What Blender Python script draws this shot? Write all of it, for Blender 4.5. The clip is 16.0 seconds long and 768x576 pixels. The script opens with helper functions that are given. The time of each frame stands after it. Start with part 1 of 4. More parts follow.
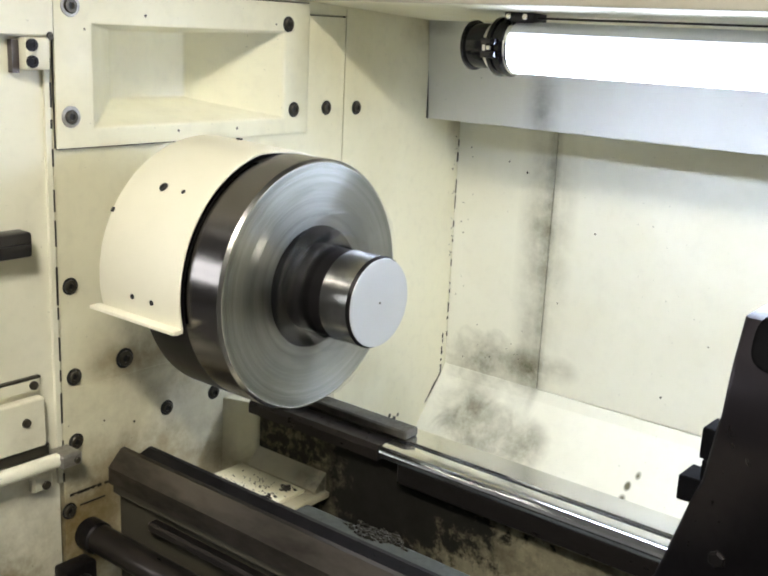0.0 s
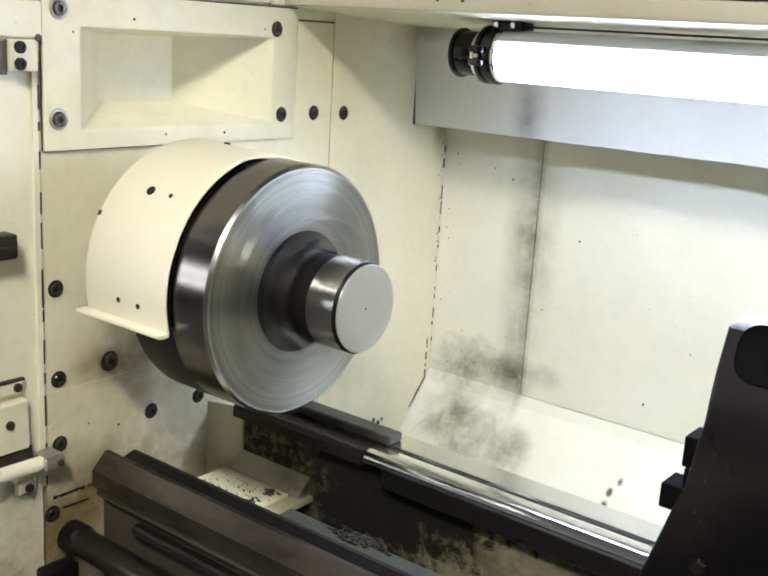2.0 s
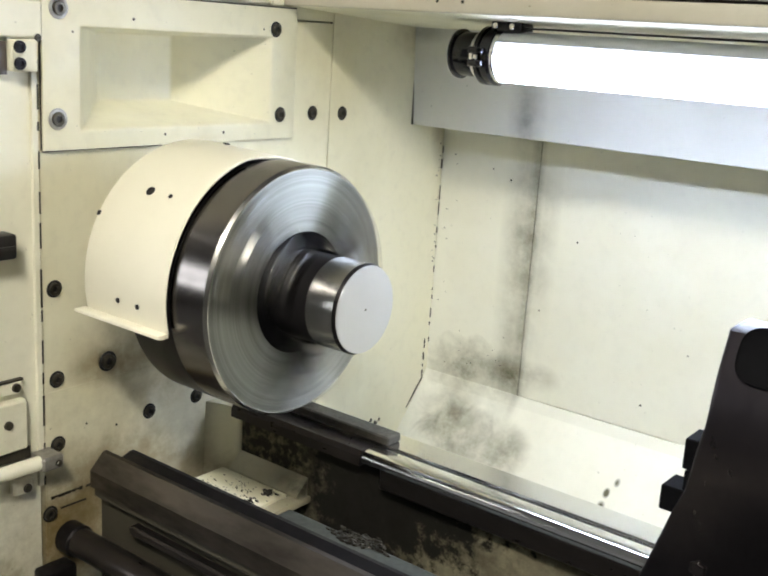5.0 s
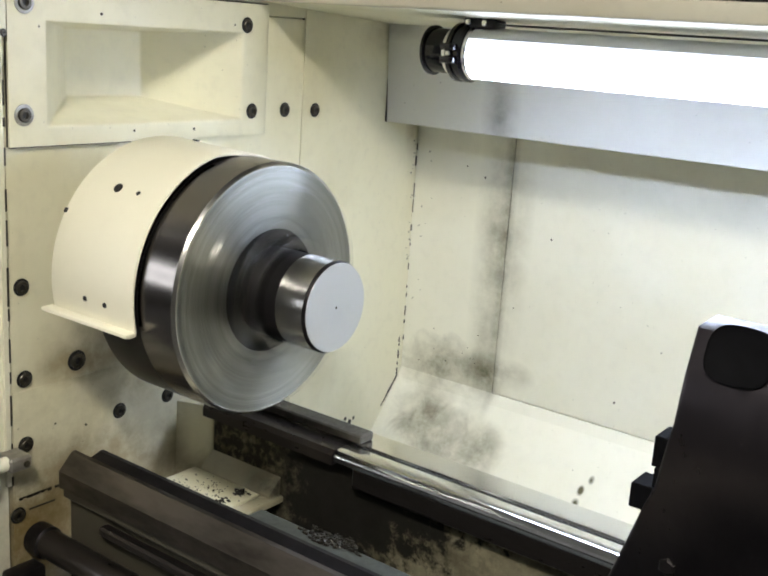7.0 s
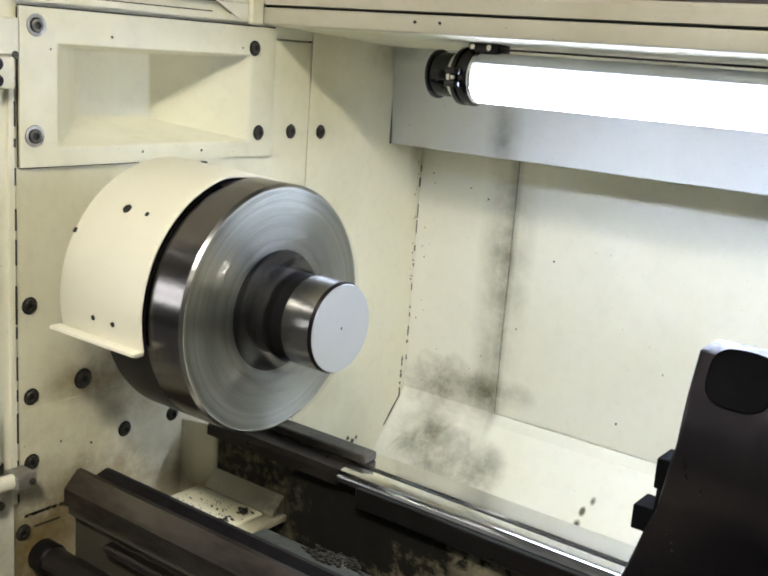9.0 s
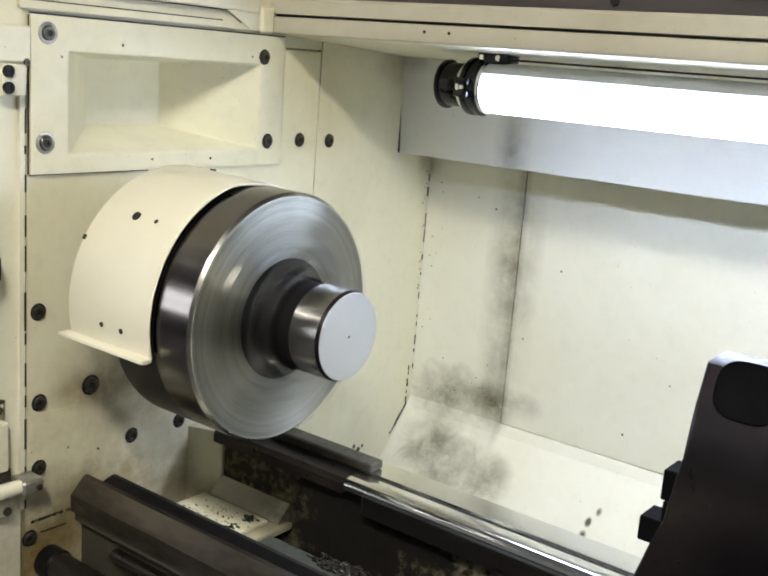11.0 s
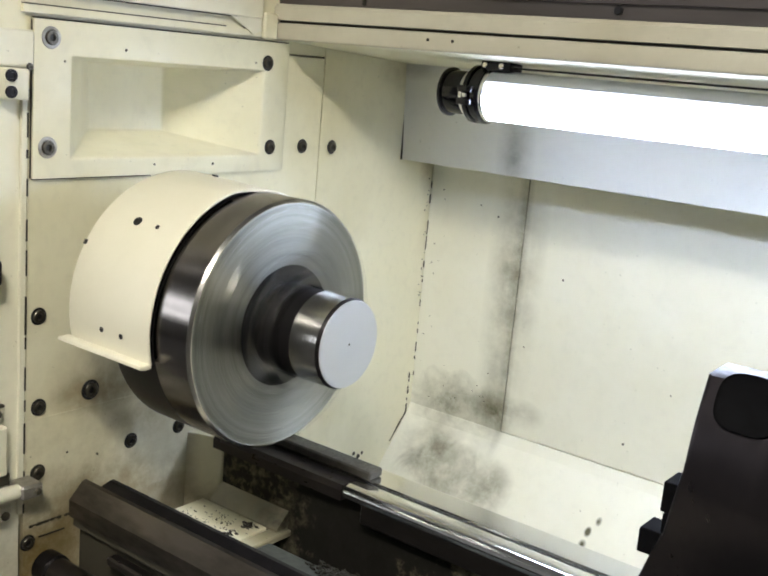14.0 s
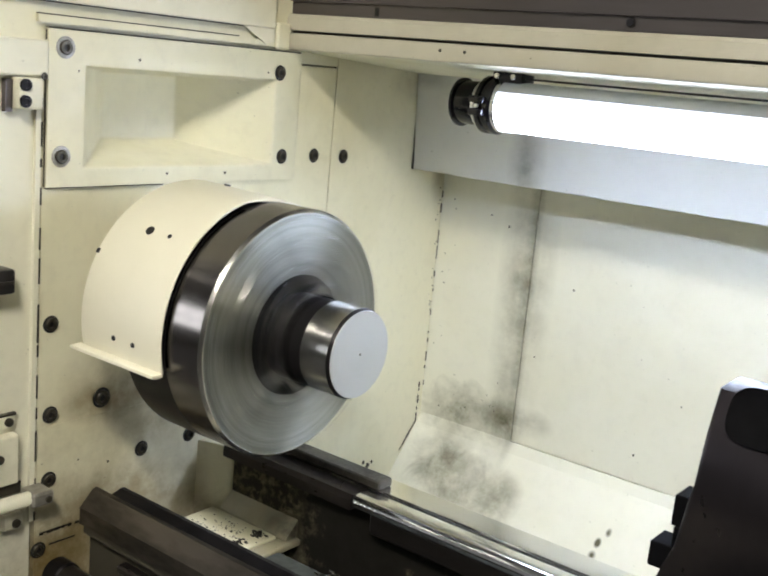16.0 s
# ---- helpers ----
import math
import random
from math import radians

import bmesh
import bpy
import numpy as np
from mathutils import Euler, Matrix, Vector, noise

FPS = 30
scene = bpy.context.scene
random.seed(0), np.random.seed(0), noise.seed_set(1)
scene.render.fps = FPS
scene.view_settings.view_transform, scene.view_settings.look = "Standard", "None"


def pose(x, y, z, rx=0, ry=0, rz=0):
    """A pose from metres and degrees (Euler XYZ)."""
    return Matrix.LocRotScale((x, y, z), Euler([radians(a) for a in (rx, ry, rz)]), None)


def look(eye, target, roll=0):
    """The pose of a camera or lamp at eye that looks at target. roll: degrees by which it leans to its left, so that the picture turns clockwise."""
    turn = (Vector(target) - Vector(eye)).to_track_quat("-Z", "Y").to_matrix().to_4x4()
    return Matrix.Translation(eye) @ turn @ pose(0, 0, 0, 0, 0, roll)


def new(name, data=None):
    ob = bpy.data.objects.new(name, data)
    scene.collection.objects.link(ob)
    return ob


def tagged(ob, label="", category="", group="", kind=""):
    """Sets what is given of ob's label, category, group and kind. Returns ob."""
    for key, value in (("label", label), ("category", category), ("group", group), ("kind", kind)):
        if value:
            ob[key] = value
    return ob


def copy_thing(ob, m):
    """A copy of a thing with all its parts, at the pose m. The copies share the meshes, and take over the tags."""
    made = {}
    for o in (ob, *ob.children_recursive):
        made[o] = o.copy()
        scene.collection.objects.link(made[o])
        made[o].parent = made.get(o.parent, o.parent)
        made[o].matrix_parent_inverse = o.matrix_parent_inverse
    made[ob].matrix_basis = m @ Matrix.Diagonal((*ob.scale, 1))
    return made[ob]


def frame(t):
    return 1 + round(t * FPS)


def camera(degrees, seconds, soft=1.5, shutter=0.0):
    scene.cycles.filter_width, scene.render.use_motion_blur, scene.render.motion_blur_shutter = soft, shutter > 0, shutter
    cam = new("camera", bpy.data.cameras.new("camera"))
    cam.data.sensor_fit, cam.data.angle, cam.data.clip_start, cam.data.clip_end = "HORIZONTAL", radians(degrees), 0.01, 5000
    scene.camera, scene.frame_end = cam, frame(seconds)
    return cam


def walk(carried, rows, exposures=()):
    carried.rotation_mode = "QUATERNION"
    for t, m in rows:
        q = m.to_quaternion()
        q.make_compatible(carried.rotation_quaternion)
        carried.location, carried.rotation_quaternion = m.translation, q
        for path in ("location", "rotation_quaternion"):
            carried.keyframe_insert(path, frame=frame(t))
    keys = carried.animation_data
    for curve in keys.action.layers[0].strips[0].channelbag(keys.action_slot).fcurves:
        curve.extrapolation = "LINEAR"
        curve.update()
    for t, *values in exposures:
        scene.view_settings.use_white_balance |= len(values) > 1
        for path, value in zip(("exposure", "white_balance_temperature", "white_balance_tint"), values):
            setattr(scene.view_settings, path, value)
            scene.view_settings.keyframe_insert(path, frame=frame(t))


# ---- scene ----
cam = camera(41.5, 16.0, soft=2.0, shutter=1.4)
PATH = [
    (0, (1.093, -0.865, 1.301), (-0.113, 0.652, 0.806), 2.7),
    (0.5, (1.094, -0.867, 1.297), (-0.108, 0.653, 0.801), 2.8),
    (1, (1.098, -0.869, 1.304), (-0.099, 0.657, 0.818), 2.8),
    (1.5, (1.095, -0.865, 1.303), (-0.098, 0.662, 0.809), 3.1),
    (2, (1.093, -0.87, 1.305), (-0.089, 0.668, 0.818), 3.5),
    (2.5, (1.092, -0.872, 1.304), (-0.093, 0.663, 0.814), 3.7),
    (3, (1.094, -0.871, 1.307), (-0.092, 0.664, 0.822), 3.9),
    (3.5, (1.093, -0.873, 1.307), (-0.093, 0.663, 0.823), 3.7),
    (4, (1.086, -0.877, 1.307), (-0.099, 0.659, 0.822), 3.8),
    (6.5, (1.092, -0.863, 1.307), (-0.053, 0.699, 0.813), 3.7),
    (7, (1.091, -0.861, 1.305), (-0.049, 0.707, 0.816), 3.9),
    (7.5, (1.095, -0.861, 1.306), (-0.045, 0.711, 0.825), 3.8),
    (8, (1.095, -0.866, 1.306), (-0.049, 0.703, 0.827), 3.9),
    (8.5, (1.094, -0.871, 1.31), (-0.052, 0.701, 0.844), 4.1),
    (11, (1.094, -0.876, 1.312), (-0.068, 0.691, 0.873), 4.6),
    (11.5, (1.089, -0.875, 1.314), (-0.065, 0.699, 0.878), 4.7),
    (12, (1.093, -0.874, 1.318), (-0.065, 0.699, 0.887), 4.7),
    (12.5, (1.096, -0.873, 1.317), (-0.066, 0.697, 0.888), 4.7),
    (13, (1.091, -0.875, 1.315), (-0.072, 0.694, 0.887), 5.0),
    (13.5, (1.094, -0.872, 1.313), (-0.071, 0.696, 0.884), 5.0),
    (14, (1.093, -0.873, 1.314), (-0.075, 0.694, 0.885), 5.1),
    (14.5, (1.091, -0.875, 1.315), (-0.076, 0.694, 0.893), 5.0),
    (15, (1.092, -0.876, 1.315), (-0.076, 0.692, 0.893), 5.0),
    (15.5, (1.093, -0.875, 1.318), (-0.08, 0.69, 0.901), 5.0),
    (16, (1.092, -0.875, 1.318), (-0.093, 0.681, 0.901), 5.3),
]
walk(cam, [(t, look(eye, target, roll)) for t, eye, target, roll in PATH], exposures=((0.0, 0.32), (4.0, 0.32), (7.0, 0.13), (16.0, 0.13)))

# ---- light ----
world = bpy.data.worlds.new("workshop_air")
scene.world = world
world.use_nodes = True
world.node_tree.nodes["Background"].inputs[0].default_value = (0.9, 0.95, 1.0, 1)
world.node_tree.nodes["Background"].inputs[1].default_value = 0.03
TUBE_GLOW = 35.0
SHOP_GLOW = 4.0
PENDANT_GLOW = 112.0
WINDOW_GLOW = 6.0

# ---- materials ----


def nodes_of(name):
    m = bpy.data.materials.new(name)
    m.use_nodes = True
    nt = m.node_tree
    return m, nt, nt.nodes["Principled BSDF"]


def add(nt, kind, **values):
    n = nt.nodes.new(kind)
    for k, v in values.items():
        n.inputs[k].default_value = v
    return n


def coords(nt):
    return nt.nodes.new("ShaderNodeTexCoord").outputs["Object"]


def noise_of(nt, co, scale, detail=4.0, rough=0.55):
    n = add(nt, "ShaderNodeTexNoise", Scale=scale, Detail=detail, Roughness=rough)
    nt.links.new(co, n.inputs["Vector"])
    return n.outputs["Fac"]


def ramp(nt, fac, lo, hi, a=0.0, b=1.0):
    n = add(nt, "ShaderNodeMapRange", **{"From Min": lo, "From Max": hi, "To Min": a, "To Max": b})
    nt.links.new(fac, n.inputs["Value"])
    return n.outputs["Result"]


def math_node(nt, op, a, b):
    n = nt.nodes.new("ShaderNodeMath")
    n.operation = op
    for i, v in enumerate((a, b)):
        if isinstance(v, (int, float)):
            n.inputs[i].default_value = v
        else:
            nt.links.new(v, n.inputs[i])
    return n.outputs[0]


def mixed(nt, fac, a, b):
    n = nt.nodes.new("ShaderNodeMix")
    n.data_type = "RGBA"
    if isinstance(fac, (int, float)):
        n.inputs[0].default_value = fac
    else:
        nt.links.new(fac, n.inputs[0])
    for i, v in ((6, a), (7, b)):
        if isinstance(v, tuple):
            n.inputs[i].default_value = (*v, 1)
        else:
            nt.links.new(v, n.inputs[i])
    return n.outputs[2]


def bumped(nt, shader, height, strength, distance):
    b = add(nt, "ShaderNodeBump", Strength=strength, Distance=distance)
    nt.links.new(height, b.inputs["Height"])
    nt.links.new(b.outputs["Normal"], shader.inputs["Normal"])


def blot(nt, co, centre, size):
    """1 at the centre of a stain or patch of painted shade, falling to 0 at its rim; size in metres along x, y and z.
    """
    sub = nt.nodes.new("ShaderNodeVectorMath")
    sub.operation = "SUBTRACT"
    nt.links.new(co, sub.inputs[0])
    sub.inputs[1].default_value = centre
    div = nt.nodes.new("ShaderNodeVectorMath")
    div.operation = "DIVIDE"
    nt.links.new(sub.outputs[0], div.inputs[0])
    div.inputs[1].default_value = size
    ln = nt.nodes.new("ShaderNodeVectorMath")
    ln.operation = "LENGTH"
    nt.links.new(div.outputs[0], ln.inputs[0])
    return ramp(nt, ln.outputs["Value"], 1.0, 0.15)


def paint(name, colour, dirt=0.35, rough=0.38, stains_and_shade=(), specks=0.5, stain_shade_colour=(0.05, 0.047, 0.036)):
    """Machine enamel, slightly uneven, with oil film, specks and given patches of dirt or painted shade as (centre,
    size, strength).
    """
    m, nt, bs = nodes_of(name)
    co = coords(nt)
    big = ramp(nt, noise_of(nt, co, 4.0, 5.0), 0.45, 0.75)
    fine = ramp(nt, noise_of(nt, co, 55.0, 3.0), 0.5, 0.8)
    speck = ramp(nt, noise_of(nt, co, 190.0, 2.0), 0.735, 0.775, 0.0, specks)
    film = mixed(nt, math_node(nt, "MULTIPLY", big, dirt), colour, tuple(c * k for c, k in zip(colour, (0.72, 0.68, 0.55))))
    film = mixed(nt, math_node(nt, "MULTIPLY", fine, dirt * 0.3), film, tuple(c * 0.6 for c in colour))
    cloud = ramp(nt, noise_of(nt, co, 15.0, 9.0, 0.68), 0.30, 0.70, 0.2, 1.0)
    swirl = add(nt, "ShaderNodeTexNoise", Scale=16.0, Detail=3.0, Roughness=0.6, Distortion=1.2)
    nt.links.new(co, swirl.inputs["Vector"])
    push = nt.nodes.new("ShaderNodeVectorMath")
    push.operation = "MULTIPLY_ADD"
    nt.links.new(swirl.outputs["Color"], push.inputs[0])
    push.inputs[1].default_value = (0.09, 0.0, 0.09)
    shift = nt.nodes.new("ShaderNodeVectorMath")
    shift.operation = "ADD"
    nt.links.new(co, shift.inputs[0])
    shift.inputs[1].default_value = (-0.045, 0.0, -0.045)
    nt.links.new(shift.outputs[0], push.inputs[2])
    warped = push.outputs[0]
    for centre, size, strength in stains_and_shade:
        f = math_node(nt, "MULTIPLY", blot(nt, warped if min(size[0], size[2]) > 0.052 else co, centre, size), cloud)
        film = mixed(nt, math_node(nt, "MULTIPLY", f, strength), film, stain_shade_colour)
    film = mixed(nt, speck, film, (0.05, 0.04, 0.025))
    nt.links.new(film, bs.inputs["Base Color"])
    nt.links.new(ramp(nt, noise_of(nt, co, 9.0), 0.3, 0.7, rough - 0.08, rough + 0.14), bs.inputs["Roughness"])
    bumped(nt, bs, noise_of(nt, co, 320.0, 3.0), 0.12, 0.0006)
    return m


def metal(name, colour, rough, grime=(0.02, 0.018, 0.016), amount=0.4, metallic=1.0, scale=18.0, stretch=(1, 1, 1), lo=0.45, hi=0.7, relief=0.1):
    """Bare or blackened steel with scratches along one way and patches of oil."""
    m, nt, bs = nodes_of(name)
    co = coords(nt)
    mp = add(nt, "ShaderNodeMapping", Scale=stretch)
    nt.links.new(co, mp.inputs["Vector"])
    grain = noise_of(nt, mp.outputs[0], scale * 12, 3.0)
    patch = ramp(nt, noise_of(nt, mp.outputs[0], scale, 5.0, 0.6), lo, hi)
    f = math_node(nt, "MULTIPLY", patch, amount)
    nt.links.new(mixed(nt, f, colour, grime), bs.inputs["Base Color"])
    bs.inputs["Metallic"].default_value = metallic
    nt.links.new(math_node(nt, "ADD", ramp(nt, grain, 0.3, 0.7, rough * 0.75, rough * 1.25), math_node(nt, "MULTIPLY", f, 0.25)), bs.inputs["Roughness"])
    bumped(nt, bs, grain, relief, 0.0004)
    return m


def turned_steel(name, colour, rough, rings, depth=0.3, oily=0.3, aniso=0.0, contrast=0.6, vary=0.3):
    """Steel with the fine rings that a turning tool leaves, about the thing's own x axis."""
    m, nt, bs = nodes_of(name)
    co = coords(nt)
    xyz = nt.nodes.new("ShaderNodeSeparateXYZ")
    nt.links.new(co, xyz.inputs[0])
    rr = math_node(nt, "SQRT", math_node(nt, "ADD", math_node(nt, "POWER", xyz.outputs[1], 2.0), math_node(nt, "POWER", xyz.outputs[2], 2.0)), 0.0)
    comb = nt.nodes.new("ShaderNodeCombineXYZ")
    nt.links.new(rr, comb.inputs[0])
    nt.links.new(xyz.outputs[0], comb.inputs[1])
    ring = noise_of(nt, comb.outputs[0], rings, 4.0, 0.7)
    patch = ramp(nt, noise_of(nt, co, 22.0, 5.0, 0.6), 0.45, 0.75)
    nt.links.new(mixed(nt, math_node(nt, "MULTIPLY", patch, oily), mixed(nt, ramp(nt, ring, 0.3, 0.7), colour, tuple(c * contrast for c in colour)), (0.05, 0.05, 0.045)), bs.inputs["Base Color"])
    bs.inputs["Metallic"].default_value = 1.0
    nt.links.new(ramp(nt, ring, 0.3, 0.7, rough * (1 - vary), rough * (1 + vary)), bs.inputs["Roughness"])
    bumped(nt, bs, ring, depth, 0.0005)
    if aniso:
        tan = nt.nodes.new("ShaderNodeTangent")
        tan.direction_type, tan.axis = "RADIAL", "X"
        nt.links.new(tan.outputs[0], bs.inputs["Tangent"])
        bs.inputs["Anisotropic"].default_value = aniso
        bs.inputs["Anisotropic Rotation"].default_value = 0.25
    return m


def sawn_steel(name, colour, rough, aniso):
    """A bar end with a straight lay of fine cutter marks along the mesh's U direction."""
    m, nt, bs = nodes_of(name)
    co = coords(nt)
    fine = noise_of(nt, co, 420.0, 3.0)
    cloud = ramp(nt, noise_of(nt, co, 30.0, 4.0), 0.35, 0.7)
    nt.links.new(mixed(nt, math_node(nt, "MULTIPLY", cloud, 0.25), colour, tuple(c * 0.8 for c in colour)), bs.inputs["Base Color"])
    bs.inputs["Metallic"].default_value = 1.0
    nt.links.new(ramp(nt, fine, 0.3, 0.7, rough * 0.92, rough * 1.08), bs.inputs["Roughness"])
    tan = nt.nodes.new("ShaderNodeTangent")
    tan.direction_type, tan.uv_map = "UV_MAP", "lay"
    nt.links.new(tan.outputs[0], bs.inputs["Tangent"])
    bs.inputs["Anisotropic"].default_value = aniso
    return m


def plain(name, colour, rough=0.5, metallic=0.0):
    m, nt, bs = nodes_of(name)
    co = coords(nt)
    n = ramp(nt, noise_of(nt, co, 60.0, 4.0), 0.35, 0.7)
    nt.links.new(mixed(nt, n, colour, tuple(c * 0.6 for c in colour)), bs.inputs["Base Color"])
    bs.inputs["Roughness"].default_value = rough
    bs.inputs["Metallic"].default_value = metallic
    return m


def glow(name, colour, strength):
    m, nt, bs = nodes_of(name)
    bs.inputs["Base Color"].default_value = (0.8, 0.8, 0.8, 1)
    bs.inputs["Emission Color"].default_value = (*colour, 1)
    bs.inputs["Emission Strength"].default_value = strength
    return m


CREAM = (0.765, 0.755, 0.65)
# Patches under the guard and low down mix dirt with painted shade.
M_WALL = paint("cream_enamel", (0.765, 0.735, 0.56), dirt=0.6, stain_shade_colour=(0.15, 0.10, 0.03), stains_and_shade=(
    ((0.0, -0.04, 0.85), (0.03, 0.08, 0.045), 0.4), ((0.03, 0.135, 0.61), (0.06, 0.06, 0.07), 1.0), ((0.0, -0.13, 0.62), (0.03, 0.12, 0.13), 1.2), ((0.0, -0.02, 0.66), (0.03, 0.10, 0.10), 0.7),
    ((0.0, 0.08, 0.66), (0.03, 0.20, 0.09), 0.45), ((0.0, -0.06, 0.63), (0.03, 0.20, 0.13), 0.9), ((0.0, -0.16, 0.56), (0.03, 0.20, 0.16), 0.9), ((0.0, -0.02, 0.70), (0.03, 0.30, 0.24), 0.6), ((0.0, -0.04, 0.87), (0.03, 0.09, 0.07), 0.5),
    ((0.0, -0.03, 0.845), (0.03, 0.10, 0.035), 0.9), ((0.0, 0.05, 0.80), (0.03, 0.09, 0.05), 0.6), ((0.0, -0.22, 0.73), (0.03, 0.08, 0.05), 0.5),
    ((0.0, 0.70, 1.13), (0.03, 0.03, 0.06), 0.5), ((0.0, 0.60, 1.30), (0.03, 0.08, 0.04), 0.5)))
# First three patches: seam dirt, with shadow by the lamp's end painted in.
M_BACK = paint("cream_back_enamel", CREAM, stain_shade_colour=(0.085, 0.077, 0.036), stains_and_shade=(
    ((0.207, 0.715, 0.98), (0.018, 0.1, 0.42), 0.85), ((0.188, 0.715, 0.93), (0.05, 0.1, 0.48), 0.65), ((0.235, 0.715, 0.95), (0.03, 0.1, 0.28), 0.35),
    ((0.19, 0.715, 0.70), (0.06, 0.1, 0.05), 1.1), ((0.09, 0.715, 0.69), (0.10, 0.1, 0.07), 1.0),
    ((0.25, 0.715, 0.71), (0.05, 0.1, 0.03), 0.7),
    ((0.10, 0.66, 0.605), (0.10, 0.1, 0.06), 1.0), ((0.235, 0.64, 0.58), (0.05, 0.1, 0.05), 1.1), ((0.16, 0.62, 0.57), (0.14, 0.1, 0.09), 0.9),
    ((0.22, 0.61, 0.53), (0.06, 0.1, 0.05), 0.5), ((0.452, 0.648, 0.589), (0.007, 0.02, 0.009), 3.0), ((0.441, 0.64, 0.57), (0.007, 0.02, 0.009), 3.0), ((0.440, 0.626, 0.552), (0.008, 0.02, 0.008), 2.0)))
# First patch paints the lamp clamp's shadow on the beam, with some dirt.
M_BEAM = paint("cream_housing_enamel", (0.76, 0.76, 0.72), dirt=0.25, stains_and_shade=(((0.235, 0.61, 1.19), (0.04, 0.1, 0.10), 0.75), ((0.02, 0.61, 1.31), (0.06, 0.1, 0.02), 0.6)))
M_GUARD = paint("cream_guard_enamel", (0.82, 0.785, 0.65), dirt=0.15, rough=0.42, specks=0.0)
# Dirt low on the cover also carries shade put into the colour.
M_LEFT = paint("pale_cover_enamel", (0.77, 0.75, 0.62), dirt=0.5, stain_shade_colour=(0.13, 0.10, 0.045), stains_and_shade=(((0.0, -0.26, 0.58), (0.08, 0.20, 0.16), 1.1), ((0.0, -0.20, 0.72), (0.08, 0.06, 0.12), 0.5)))
M_GROOVE = plain("oily_joint", (0.035, 0.03, 0.02), 0.6)
M_CHUCK = turned_steel("turned_chuck_steel", (0.42, 0.43, 0.40), 0.36, 130.0, depth=0.08, oily=0.6, aniso=0.93, contrast=0.58)
M_BEVEL = turned_steel("bright_chuck_edge", (0.62, 0.61, 0.58), 0.24, 200.0, depth=0.01, oily=0.2)
M_SIDE = turned_steel("ground_chuck_side", (0.21, 0.195, 0.19), 0.22, 60.0, depth=0.001, oily=0.35, aniso=0.6, contrast=0.94, vary=0.05)
M_JAW = metal("hardened_jaw_steel", (0.21, 0.205, 0.20), 0.18, amount=0.6)
M_WORK = turned_steel("turned_bar_steel", (0.55, 0.54, 0.53), 0.26, 300.0, depth=0.001, oily=0.1, aniso=0.7, contrast=0.9, vary=0.06)
M_SCALE = plain("black_mill_scale", (0.010, 0.009, 0.010), 0.6)
M_SCALE.node_tree.nodes["Principled BSDF"].inputs["Specular IOR Level"].default_value = 0.15
M_FACE = sawn_steel("faced_bar_end", (0.60, 0.605, 0.60), 0.5, 0.85)
M_RAIL = metal("oily_bedway_steel", (0.13, 0.112, 0.096), 0.36, amount=0.8, scale=14.0, stretch=(0.35, 1, 1))
M_RAILBRIGHT = metal("ground_bedway_steel", (0.9, 0.9, 0.89), 0.15, amount=0.15, scale=7.0, stretch=(0.5, 1, 1), lo=0.5, hi=0.8, relief=0.01)
M_WEB = paint("grimy_web_enamel", (0.050, 0.044, 0.032), dirt=0.9, rough=0.55)
M_VALLEY = metal("greasy_valley_iron", (0.060, 0.066, 0.058), 0.42, amount=0.6, metallic=0.3, scale=9.0)
# Duller than the wall cream, for the door track.
M_TRACK = paint("dull_track_enamel", (0.52, 0.495, 0.41), dirt=0.6)
M_DARK = metal("blackened_cast_iron", (0.018, 0.016, 0.017), 0.36, grime=(0.006, 0.0055, 0.0055), amount=0.6, metallic=0.6)
M_DARK.node_tree.nodes["Principled BSDF"].inputs["Specular IOR Level"].default_value = 0.2
M_TURRET = metal("blued_turret_steel", (0.05, 0.044, 0.05), 0.36, grime=(0.02, 0.018, 0.022), amount=0.4, metallic=0.9, scale=9.0, stretch=(1, 1, 0.2))


def oily_enamel(name):
    """Grimy cream bed enamel, black with oil over its upper part, with pale dried splashes near the headstock."""
    m, nt, bs = nodes_of(name)
    co = coords(nt)
    xyz = nt.nodes.new("ShaderNodeSeparateXYZ")
    nt.links.new(co, xyz.inputs[0])
    rag = noise_of(nt, co, 26.0, 9.0, 0.72)
    fray = math_node(nt, "MULTIPLY", rag, 0.22)
    left = ramp(nt, math_node(nt, "ADD", xyz.outputs[0], fray), 0.335, 0.285)
    level = math_node(nt, "ADD", math_node(nt, "MULTIPLY", xyz.outputs[2], 0.55), math_node(nt, "MULTIPLY", xyz.outputs[0], -0.35))
    low = ramp(nt, math_node(nt, "ADD", level, fray), 0.322, 0.300)
    bare = math_node(nt, "MAXIMUM", left, low)
    dim = mixed(nt, ramp(nt, noise_of(nt, co, 11.0, 7.0, 0.65), 0.38, 0.62), (0.24, 0.215, 0.145), (0.07, 0.062, 0.04))
    spot = ramp(nt, noise_of(nt, co, 75.0, 5.0, 0.7), 0.40, 0.53)
    dim = mixed(nt, math_node(nt, "MULTIPLY", spot, ramp(nt, left, 0.0, 1.0, 0.3, 1.0)), dim, (0.03, 0.027, 0.02))
    nt.links.new(mixed(nt, bare, (0.012, 0.011, 0.009), dim), bs.inputs["Base Color"])
    bs.inputs["Specular IOR Level"].default_value = 0.15
    nt.links.new(ramp(nt, rag, 0.3, 0.7, 0.55, 0.85), bs.inputs["Roughness"])
    bumped(nt, bs, rag, 0.3, 0.002)
    return m


